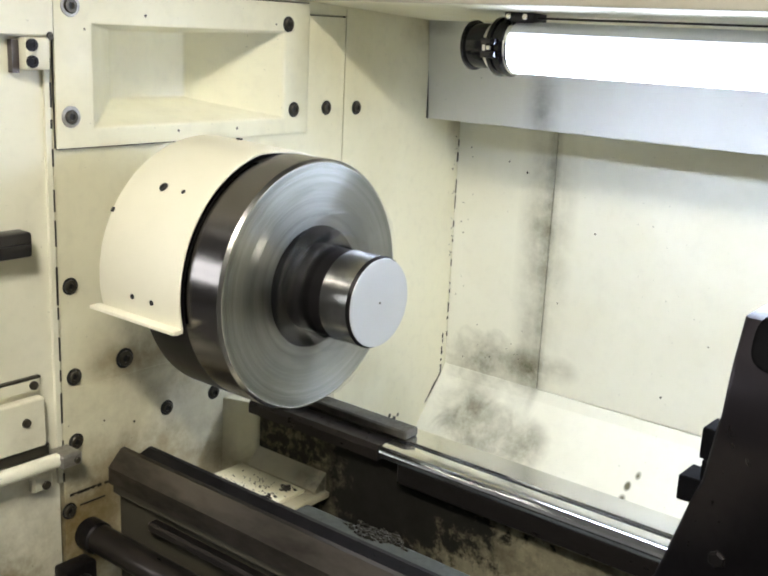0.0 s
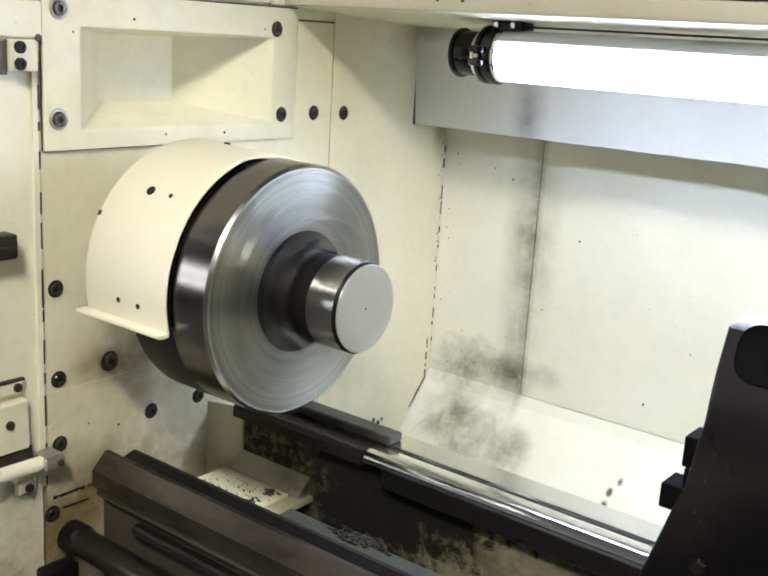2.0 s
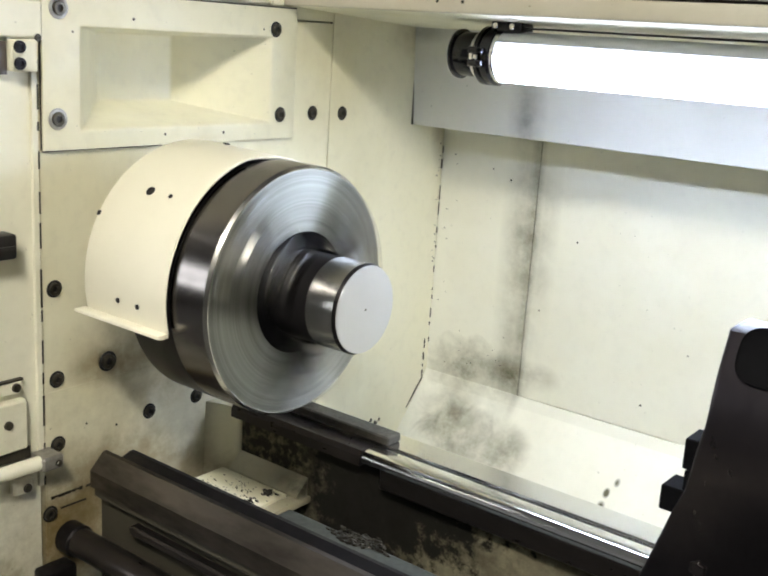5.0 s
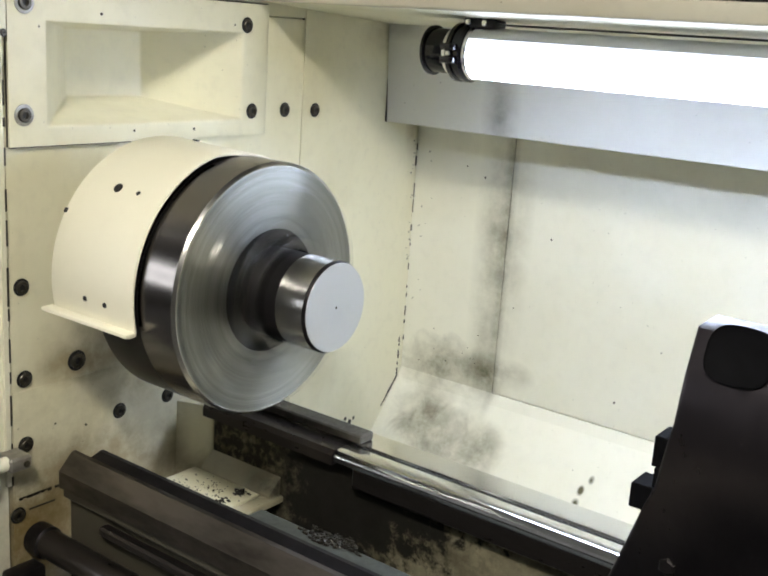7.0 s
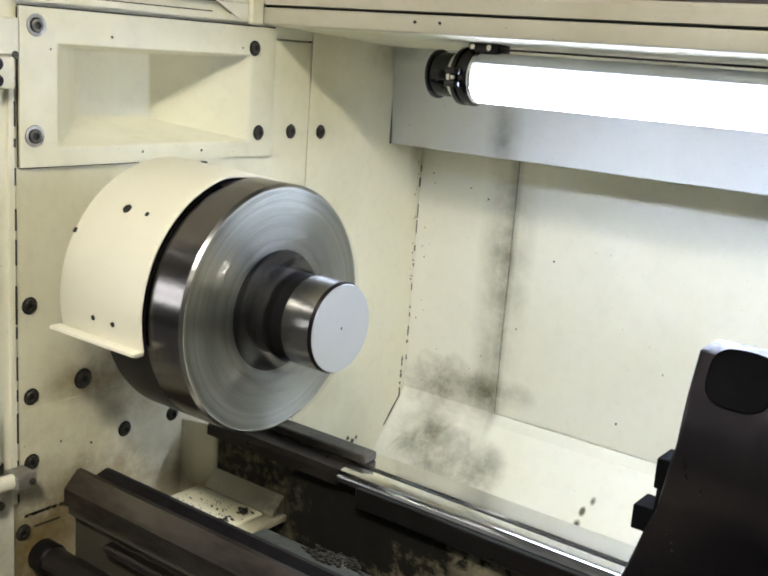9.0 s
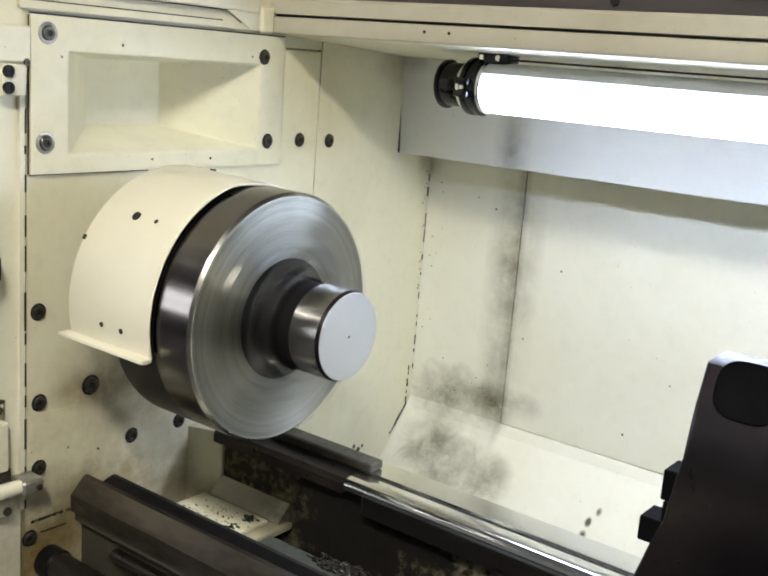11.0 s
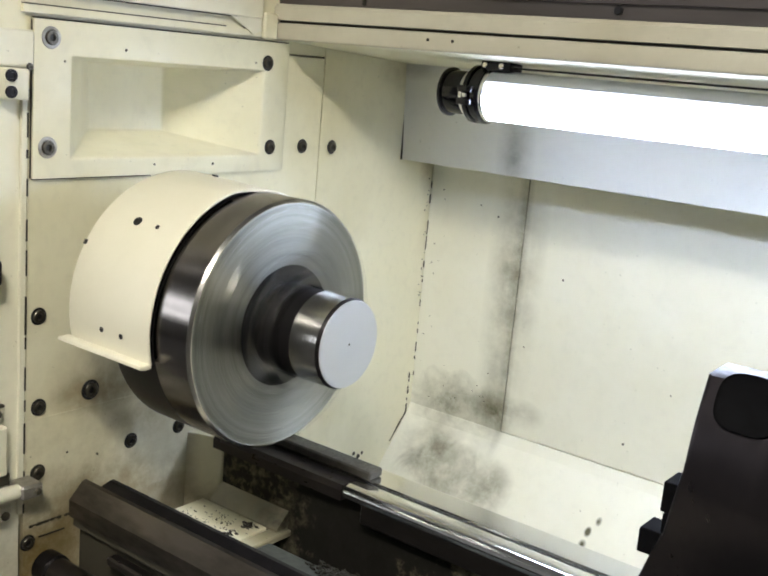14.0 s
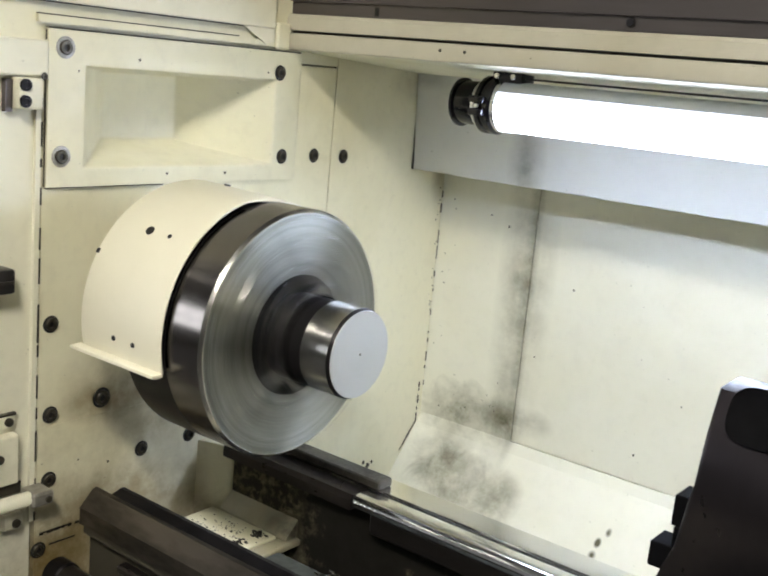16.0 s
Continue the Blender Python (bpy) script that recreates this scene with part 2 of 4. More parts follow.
M_COVE = paint("speckled_tray_enamel", (0.52, 0.49, 0.37), dirt=1.0, specks=1.0, stains_and_shade=(((0.19, 0.14, 0.66), (0.06, 0.05, 0.05), 1.2),))
M_BEDPAINT = oily_enamel("stained_bed_enamel")
# Near black without sheen: shade painted round the bar, in guard and tool pocket.
M_PIT = plain("deep_shade_black", (0.004, 0.004, 0.005), 0.75)
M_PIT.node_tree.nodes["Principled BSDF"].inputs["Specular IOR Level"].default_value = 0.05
M_BLACK = plain("black_rubber", (0.012, 0.011, 0.014), 0.32)
M_SCREW = plain("oiled_screw_steel", (0.10, 0.09, 0.07), 0.35, 0.8)
M_SOCKET = plain("socket_shadow", (0.012, 0.011, 0.01), 0.6)
M_WASHER = plain("zinc_washer", (0.42, 0.40, 0.36), 0.4, 0.7)
M_REFLECT = paint("white_reflector", (0.80, 0.81, 0.84), dirt=0.1, specks=0.0)
M_ROD = metal("black_oily_rod", (0.045, 0.038, 0.036), 0.34, amount=0.6, metallic=0.8, scale=14.0, stretch=(0.35, 1, 1))
M_COVER = metal("dull_cover_steel", (0.085, 0.078, 0.062), 0.6, amount=0.5, metallic=0.4, scale=20.0)
M_GLOSS = plain("glossy_black_plastic", (0.010, 0.009, 0.013), 0.14)
M_CHROME = metal("bright_clamp_steel", (0.85, 0.85, 0.86), 0.14, amount=0.1, relief=0.03)
M_ALU = metal("grey_slide_steel", (0.12, 0.105, 0.105), 0.4, amount=0.5, metallic=0.7, scale=8, stretch=(0.1, 1, 1))
M_CHIP = plain("steel_chip", (0.07, 0.065, 0.055), 0.35, 0.8)
M_TUBE = glow("lamp_tube_glow", (0.67, 0.77, 1.0), TUBE_GLOW)
M_TUBEEDGE = glow("lamp_tube_edge_glow", (0.70, 0.78, 1.0), 2.2)
M_SHOPLIGHT = glow("shop_fill_glow", (1.0, 0.98, 0.94), SHOP_GLOW)
M_PENDANT = glow("pendant_glow", (1.0, 0.955, 0.83), PENDANT_GLOW)
M_SKYPANE = glow("stripe_window_glow", (0.95, 0.98, 1.0), WINDOW_GLOW)
M_SHOPWALL = plain("shop_wall_paint", (0.26, 0.26, 0.25), 0.7)
M_SHOPFLOOR = plain("shop_floor_concrete", (0.12, 0.115, 0.11), 0.6)

# ---- mesh helpers ----


def mesh_of(bm, name, material, smooth=False, sharp=35):
    bmesh.ops.recalc_face_normals(bm, faces=bm.faces)
    if smooth:
        for f in bm.faces:
            f.smooth = True
        for e in bm.edges:
            if len(e.link_faces) == 2 and e.calc_face_angle(0) > radians(sharp):
                e.smooth = False
    me = bpy.data.meshes.new(name)
    bm.to_mesh(me)
    bm.free()
    me.materials.append(material)
    return me


def part(name, bm, material, parent=None, label="", smooth=False, at=None):
    ob = new(name, mesh_of(bm, name, material, smooth))
    if parent:
        ob.parent = parent
    if at is not None:
        ob.matrix_basis = at
    if label:
        ob["label"] = label
    return ob


def box(bm, x0, x1, y0, y1, z0, z1, bevel=0.0, seg=1):
    vs = bmesh.ops.create_cube(bm, size=1)["verts"]
    for v in vs:
        v.co = Vector(((x0 + x1) / 2 + v.co.x * (x1 - x0), (y0 + y1) / 2 + v.co.y * (y1 - y0), (z0 + z1) / 2 + v.co.z * (z1 - z0)))
    if bevel:
        es = list({e for v in vs for e in v.link_edges})
        bmesh.ops.bevel(bm, geom=es, offset=bevel, segments=seg, profile=0.5, affect="EDGES")
    return bm


def slab(*a, bevel=0.0, seg=1):
    return box(bmesh.new(), *a, bevel=bevel, seg=seg)


def revolve(profile, segs=64, bm=None, arc=(0, 360), closed=False):
    """Turns a profile of (x, r) about the x axis; angle 0 is +z, growing towards -y."""
    bm = bm or bmesh.new()
    full = abs(arc[1] - arc[0]) >= 360
    n = segs if full else segs + 1
    rows = []
    for i in range(n):
        a = radians(arc[0] + (arc[1] - arc[0]) * i / segs)
        rows.append([bm.verts.new((x, -r * math.sin(a), r * math.cos(a))) for x, r in profile])
    m = len(profile)
    for i in range(segs):
        p, q = rows[i], rows[(i + 1) % n]
        for j in range(m if closed else m - 1):
            k = (j + 1) % m
            bm.faces.new((p[j], p[k], q[k], q[j]))
    if closed and not full:
        bm.faces.new(rows[0])
        bm.faces.new(rows[-1][::-1])
    bmesh.ops.remove_doubles(bm, verts=bm.verts, dist=1e-6)
    return bm


def extrude(outline, axis, a, b, bm=None, bevel=0.0):
    """A prism: the outline's two coordinates lie across the axis, in the order x, y, z."""
    bm = bm or bmesh.new()

    def at(p, d):
        q = list(p)
        q.insert("xyz".index(axis), d)
        return q
    lo = [bm.verts.new(at(p, a)) for p in outline]
    hi = [bm.verts.new(at(p, b)) for p in outline]
    n = len(outline)
    bm.faces.new(lo)
    bm.faces.new(hi[::-1])
    for i in range(n):
        bm.faces.new((lo[i], lo[(i + 1) % n], hi[(i + 1) % n], hi[i]))
    bmesh.ops.recalc_face_normals(bm, faces=bm.faces)
    if bevel:
        bmesh.ops.bevel(bm, geom=list(bm.edges), offset=bevel, segments=2, profile=0.5, affect="EDGES")
    return bm


def rod(x0, x1, y, z, r, segs=32, chamfer=0.002):
    bm = revolve([(x0, 0), (x0, r - chamfer), (x0 + chamfer, r), (x1 - chamfer, r), (x1, r - chamfer), (x1, 0)], segs)
    bmesh.ops.translate(bm, verts=bm.verts, vec=(0, y, z))
    return bm


def empty(name, m, label, category, group=""):
    ob = new(name)
    ob.matrix_basis = m
    return tagged(ob, label, category, group)


STRUCT = dict(kind="structure")

# ---- the machine's fixed walls ----
RX0, RX1, RZ0, RZ1 = -0.097, 0.241, 1.1645, 1.290   # mouth of the pocket, along y and z


def headstock_wall():
    bm = bmesh.new()
    t = -0.11
    ys, zs = (-0.153, RX0, RX1, 0.3815), (0.30, RZ0, RZ1, 1.315)
    net = {(x, j, k): bm.verts.new((x, ys[j], zs[k])) for x in (t, 0) for j in range(4) for k in range(4)}
    for j in range(3):
        for k in range(3):
            if (j, k) != (1, 1):
                for x in (t, 0):
                    bm.faces.new([net[x, a, b] for a, b in ((j, k), (j + 1, k), (j + 1, k + 1), (j, k + 1))])
    loops = [[(0, 0), (1, 0), (2, 0), (3, 0), (3, 1), (3, 2), (3, 3), (2, 3), (1, 3), (0, 3), (0, 2), (0, 1)], [(1, 1), (2, 1), (2, 2), (1, 2)]]
    for ring in loops:
        for a, b in zip(ring, ring[1:] + ring[:1]):
            bm.faces.new((net[t, *a], net[0, *a], net[0, *b], net[t, *b]))
    wall = tagged(part("wall_headstock", bm, M_WALL), "oil-stained cream enamelled headstock wall, partly darkened as shade", "wall", **STRUCT)
    part("corner_panel", slab(t, -0.0005, 0.3845, 0.80, 0.30, 1.60), M_WALL, wall)
    part("upper_panel", slab(t, -0.002, -0.275, 0.3845, 1.3175, 1.60), M_WALL, wall)
    part("joint_backing", slab(-0.14, -0.111, -0.275, 0.80, 0.28, 1.60), M_GROOVE, wall, "dark oily joints between the panels")
    # plate round the pocket
    bm = bmesh.new()
    o = [(-0.150, 1.1405), (0.288, 1.1405), (0.288, 1.3320), (-0.150, 1.3320)]
    i = [(RX0, RZ0), (RX1, RZ0), (RX1, RZ1), (RX0, RZ1)]
    d = [(0.006, 1.190), (0.137, 1.189), (0.135, 1.283), (0.004, 1.283)]
    x = 0.006
    face = [[bm.verts.new((x, *p)) for p in ring] for ring in (o, i)]
    deep = [bm.verts.new((-0.10, *p)) for p in d]
    skirt = [bm.verts.new((0.0005, p[0] + (0.010 if p[0] > 0 else 0), p[1])) for p in o]
    for k in range(4):
        q = (k + 1) % 4
        bm.faces.new((face[0][k], face[0][q], face[1][q], face[1][k]))
        bm.faces.new((face[1][k], face[1][q], deep[q], deep[k]))
        bm.faces.new((skirt[k], skirt[q], face[0][q], face[0][k]))
    bm.faces.new(deep)
    rim = [e for e in bm.edges if all(v in face[1] or v in deep for v in e.verts)]
    bmesh.ops.bevel(bm, geom=rim, offset=0.003, segments=3, profile=0.5, affect="EDGES")
    part("pocket_plate", bm, M_WALL, wall, "cream plate with a deep tapered pocket", smooth=True)
    # outer cover left of the joint
    cover = tagged(part("wall_cover", slab(-0.06, -0.003, -0.275, -0.1585, 0.30, 1.60), M_LEFT), "pale cream front cover of the machine", "wall", **STRUCT)
    part("cover_ledge", slab(-0.003, 0.010, -0.275, -0.152, 1.2745, 1.318, bevel=0.002), M_LEFT, cover)
    part("frame_strip", slab(-0.003, 0.002, -0.1625, -0.155, 0.70, 1.2735), M_LEFT, cover)
    # double bead over the plate
    part("bead", slab(-0.002, 0.004, -0.163, 0.262, 1.3385, 1.3475), M_WALL, wall)
    for a in ((0.0002, 0.0055, -0.150, 0.290, 1.3322, 1.3340), (0.0002, 0.0030, -0.148, 0.035, 1.1388, 1.1403), (-0.001, 0.0042, -0.163, 0.16, 1.3476, 1.3490)):
        part("dirt_line", slab(*a), M_GROOVE, wall, "dark dirt in a joint")
    part("dirt_line", slab(-0.006, -0.0035, 0.3813, 0.3847, 0.30, 1.3172), M_GROOVE, wall)
    part("dirt_line", slab(0.0002, 0.0030, -0.1508, -0.1502, 1.141, 1.331), M_GROOVE, wall)
    z, rnd = 0.70, random.Random(21)
    while z < 1.27:
        h = rnd.uniform(0.005, 0.05)
        part("dirt_line", slab(-0.003, 0.0025, -0.1552 - rnd.uniform(0.0004, 0.0012), -0.1535, z, z + h), M_GROOVE, wall)
        z += h + rnd.uniform(0.002, 0.03)
    for k in range(9):
        y0 = -0.145 + 0.011 * k
        part("dirt_line", slab(-0.002, 0.0012, y0, y0 + rnd.uniform(0.004, 0.010), 0.675 - 0.001 * rnd.random(), 0.678 + 0.001 * rnd.random()), M_GROOVE, wall)
    # low joints
    part("dirt_line", slab(-0.002, 0.0012, -0.145, -0.10, 0.676, 0.678), M_GROOVE, wall)
    part("dirt_line", slab(-0.002, 0.0012, -0.130, -0.09, 0.656, 0.658), M_GROOVE, wall)
    part("lower_plate", slab(0, 0.0012, -0.1515, 0.14, 0.678, 0.826, bevel=0.0004), M_WALL, wall)
    return wall


headstock_wall()


def screw_mesh(r):
    bm = revolve([(0, r), (0.003, r), (0.004, r * 0.9), (0.004, r * 0.52), (0.0008, r * 0.5), (0.0008, 0)], 20)
    return mesh_of(bm, "cap_screw", M_SCREW, True)


HEAD = screw_mesh(0.0085)
CUP = mesh_of(revolve([(0.0003, 0.0135), (0.0012, 0.013), (0.0016, 0.0098), (0.0004, 0.009), (0.0004, 0)], 20), "counterbore", M_WASHER, True)
CUPDARK = mesh_of(revolve([(0.0003, 0.0115), (0.0010, 0.011), (0.0012, 0.0095), (0.0004, 0.009), (0.0004, 0)], 20), "counterbore", M_SOCKET, True)
PIN = mesh_of(revolve([(0.0011, 0.004), (0.0011, 0)], 6), "hex_socket", M_SOCKET)


def cap_screw(y, z, x=0.0, bright=False, scale=1.0):
    s = empty("cap_screw", pose(x, y, z, random.uniform(0, 60)) @ Matrix.Scale(scale, 4),
              "zinc washered socket cap screw in a cream panel" if bright else "dark oily socket cap screw sunk in a cream panel", "screw", "socket screws")
    for me in (CUP if bright else CUPDARK, HEAD, PIN):
        new(me.name, me).parent = s
    return s


for y, z, bright in ((-0.127, 1.311, 1), (-0.130, 1.179, 1), (0.246, 1.301, 0), (0.261, 1.176, 0)):
    cap_screw(y, z, 0.0062, bright)
for y, z in ((0.341, 1.176), (0.414, 1.174), (-0.135, 0.964), (-0.147, 0.654)):
    cap_screw(y, z, 0.0002)
for y, z in ((-0.134, 0.842), (-0.134, 0.751), (0.018, 0.758), (0.107, 0.759)):
    cap_screw(y, z, 0.0014)
cap_screw(-0.053, 0.849, 0.0002, scale=1.25)
cap_screw(-0.158, 1.275, 0.010, scale=0.42)

# ---- back of the machine ----
YB = 0.715


def back_wall():
    bm = bmesh.new()
    box(bm, 0.2115, 2.2, YB, YB + 0.05, 0.666, 1.60)
    wall = tagged(part("wall_back", bm, M_BACK), "sooty cream enamelled back wall with a painted band of shade", "wall", **STRUCT)
    part("corner_sheet", slab(0.0, 0.2095, YB + 0.0005, YB + 0.05, 0.60, 1.60), M_BACK, wall)
    part("joint_backing", slab(0.0, 2.2, YB + 0.02, YB + 0.06, 0.55, 1.60), M_GROOVE, wall)
    bm = extrude([(YB + 0.006, 0.302), (YB + 0.006, 0.6640), (YB - 0.001, 0.6640), (YB - 0.010, 0.645), (0.425, 0.310), (0.19, 0.308), (0.19, 0.302)], "x", 0.0, 2.2)
    tagged(part("chip_chute", bm, M_BACK), "cream sloping chip chute, sooty by the corner", "chute", **STRUCT)
    # black crack where the chute meets the headstock wall, then up the corner
    rnd = random.Random(21)
    for k in range(7):
        u0, u1 = k / 7, (k + 1.04) / 7
        y0, z0, y1, z1 = 0.655 + 0.046 * u0, 0.597 + 0.052 * u0, 0.655 + 0.046 * u1, 0.597 + 0.052 * u1
        w = (0.0008, 0.0012, 0.0020, 0.0026, 0.0022, 0.0014, 0.0018)[k]
        dy = rnd.uniform(-0.0007, 0.0007)
        part("dirt_line", extrude([(y0 + dy - w, z0), (y0 + dy + w, z0), (y1 + dy + w * 0.8, z1), (y1 + dy - w * 0.8, z1)], "x", 0.0, 0.0014), M_GROOVE, wall)
    z = 0.650
    while z < 0.72:
        h, w = rnd.uniform(0.004, 0.012), rnd.uniform(0.0012, 0.0028)
        y = 0.701 + rnd.uniform(-0.001, 0.001)
        part("dirt_line", extrude([(y - w * 0.6, z), (y + w * 0.4, z), (y + w * 0.7, z + h * 0.6), (y, z + h), (y - w, z + h * 0.5)], "x", 0.0, 0.0014), M_GROOVE, wall)
        z += h + rnd.uniform(0.0, 0.008)
    z, rnd = 0.72, random.Random(8)
    while z < 1.13:
        h = rnd.uniform(0.004, 0.028)
        part("dirt_line", slab(0.0, rnd.uniform(0.0007, 0.0012), YB - rnd.uniform(0.0012, 0.0034), YB + 0.001, z, z + h), M_GROOVE, wall)
        z += h + rnd.uniform(0.002, 0.035)
    # lamp housing beam and the soffit in front of it
    bm = extrude([(0.612, 1.150), (0.7145, 1.150), (0.7145, 1.345), (0.600, 1.345), (0.600, 1.319)], "x", 0.0003, 2.2, bevel=0.0015)
    tagged(part("beam", bm, M_BEAM), "cream sheet steel housing beam behind the lamp", "beam", **STRUCT)
    part("beam_gap", slab(-0.0005, 0.0012, 0.608, 0.6125, 1.15, 1.32), M_GROOVE, wall)
    bm = extrude([(0.272, 1.338), (0.599, 1.3195), (0.599, 1.36), (0.272, 1.36)], "x", -0.06, 2.2)
    tagged(part("soffit", bm, M_WALL), "cream soffit under the door track", "soffit", **STRUCT)


back_wall()


def door_track():
    t = empty("door_track", pose(0, 0, 0), "cream door track with a dark slot and grey steel slide", "door track")
    part("lower_strip", slab(-0.04, 2.2, 0.262, 0.2715, 1.337, 1.3615, bevel=0.003, seg=3), M_TRACK, t, smooth=True)
    part("slot", slab(-0.04, 2.2, 0.275, 0.300, 1.3610, 1.3650), M_GROOVE, t, "black slot")
    part("upper_strip", extrude([(0.262, 1.3655), (0.30, 1.3655), (0.30, 1.390), (0.267, 1.389), (0.262, 1.384)], "x", -0.06, 2.2), M_TRACK, t)
    part("slide", slab(-0.06, 2.2, 0.272, 0.30, 1.390, 1.47), M_ALU, t, "grey oily steel slide")
    part("slide_lip", slab(-0.06, 2.2, 0.2665, 0.272, 1.408, 1.4105), M_ALU, t)
    part("slide_joint", slab(0.16, 0.164, 0.2685, 0.2725, 1.392, 1.404), M_SOCKET, t)
    for x in (0.283, 0.323):
        part("hole", rod(-0.0006, 0.0006, 0, 0, 0.0022, 12, 0.0002), M_SOCKET, t, at=pose(x, 0.2615, 1.3515, 0, 0, 90))
    part("bolt", rod(-0.003, 0.003, 0, 0, 0.006, 6, 0.001), M_BLACK, t, "black bolt head", at=pose(0.548, 0.270, 1.400, 0, 0, 90))


door_track()


def upper_ledge():
    t = empty("upper_ledge", pose(0, 0, 0), "cream ledge with a cut bracket over the headstock wall", "ledge")
    part("shelf", extrude([(0.0, 1.3638), (0.006, 1.3638), (0.006, 1.425), (0.0, 1.425)], "y", -0.275, 0.2315, bevel=0.002), M_LEFT, t)
    part("bracket", extrude([(0.167, 1.3634), (0.229, 1.3634), (0.229, 1.346), (0.213, 1.3405)], "x", 0.0035, 0.0058), M_LEFT, t)
    # Dark sheet painted as the shadow behind the bracket.
    part("bracket_shadow", extrude([(0.178, 1.3630), (0.219, 1.3630), (0.211, 1.346), (0.201, 1.346)], "x", 0.0005, 0.0034), M_GROOVE, t, "dark sheet painted as shadow behind the bracket")
    part("gasket", slab(0.0, 0.0045, -0.275, 0.18, 1.3622, 1.3637), M_GROOVE, t, "dark seal")
    part("end_block", slab(0.0, 0.010, 0.2325, 0.2605, 1.335, 1.374, bevel=0.003), M_WALL, t)


upper_ledge()

# ---- cover fittings ----


def cover_fittings():
    h = empty("hinge_block", pose(0, 0, 0), "cream hinge block with two dark screws", "hinge")
    part("block", slab(-0.003, 0.018, -0.196, -0.163, 1.236, 1.273, bevel=0.003, seg=2), M_LEFT, h, smooth=True)
    # Dark slab in place of the soft shade beside the hinge block.
    part("side_shade", slab(-0.003, 0.006, -0.206, -0.197, 1.232, 1.270), M_ALU, h)
    for z in (1.2645, 1.2455):
        s = part("screw", revolve([(0, 0.0075), (0.003, 0.0072), (0.003, 0.004), (0.001, 0.0038), (0.001, 0)], 16), M_DARK, h, "dark socket screw", True, at=pose(0.0181, -0.188, z))
    g = part("handle", slab(-0.003, 0.024, -0.272, -0.200, 1.016, 1.047, bevel=0.004, seg=2), M_BLACK, bpy.data.objects["wall_cover"], "black plastic bar handle", smooth=True)
    part("rib", slab(0.0235, 0.0265, -0.272, -0.204, 1.029, 1.033), M_BLACK, g)
    b = empty("latch_plate", pose(0, 0, 0), "cream latch plate with dark screws and sooty edges", "latch")
    part("upper_plate", slab(-0.003, 0.004, -0.272, -0.186, 0.838, 0.853, bevel=0.001), M_LEFT, b)
    part("edge", slab(-0.003, 0.0035, -0.272, -0.184, 0.8535, 0.8565), M_GROOVE, b, "black oily edge")
    part("plate", slab(-0.003, 0.012, -0.272, -0.184, 0.764, 0.830, bevel=0.002), M_LEFT, b)
    part("lower_edge", slab(-0.003, 0.006, -0.272, -0.178, 0.748, 0.7635), M_GROOVE, b, "black oily edge")
    for y, z in ((-0.195, 0.846), (-0.212, 0.802)):
        part("screw", revolve([(0, 0.006), (0.003, 0.0055), (0.003, 0)], 16), M_SCREW, b, "dark screw", True, at=pose(0.004 if z > 0.83 else 0.012, y, z))
    p = empty("coolant_pipe", pose(0, 0, 0), "cream coolant pipe in a small clamp", "pipe")
    bm = revolve([(0, 0), (0, 0.0095), (0.098, 0.0095), (0.098, 0)], 24)
    part("pipe", bm, M_LEFT, p, smooth=True, at=Matrix.Translation((0.022, -0.176, 0.744)) @ Euler((0, 0, radians(-90))).to_matrix().to_4x4())
    part("clamp", slab(0.0, 0.034, -0.178, -0.146, 0.733, 0.752, bevel=0.003), M_WASHER, p, "grey clamp block")
    part("clamp_bolt", rod(0, 0.004, 0, 0, 0.0045, 12, 0.001), M_SCREW, p, at=pose(0.0340, -0.156, 0.742))
    part("bracket", slab(-0.003, 0.010, -0.205, -0.175, 0.700, 0.722, bevel=0.003), M_LEFT, p)
    part("bolt", rod(0, 0.004, 0, 0, 0.006, 16, 0.001), M_SCREW, p, at=pose(0.0102, -0.187, 0.709))


cover_fittings()

# ---- chuck guard ----


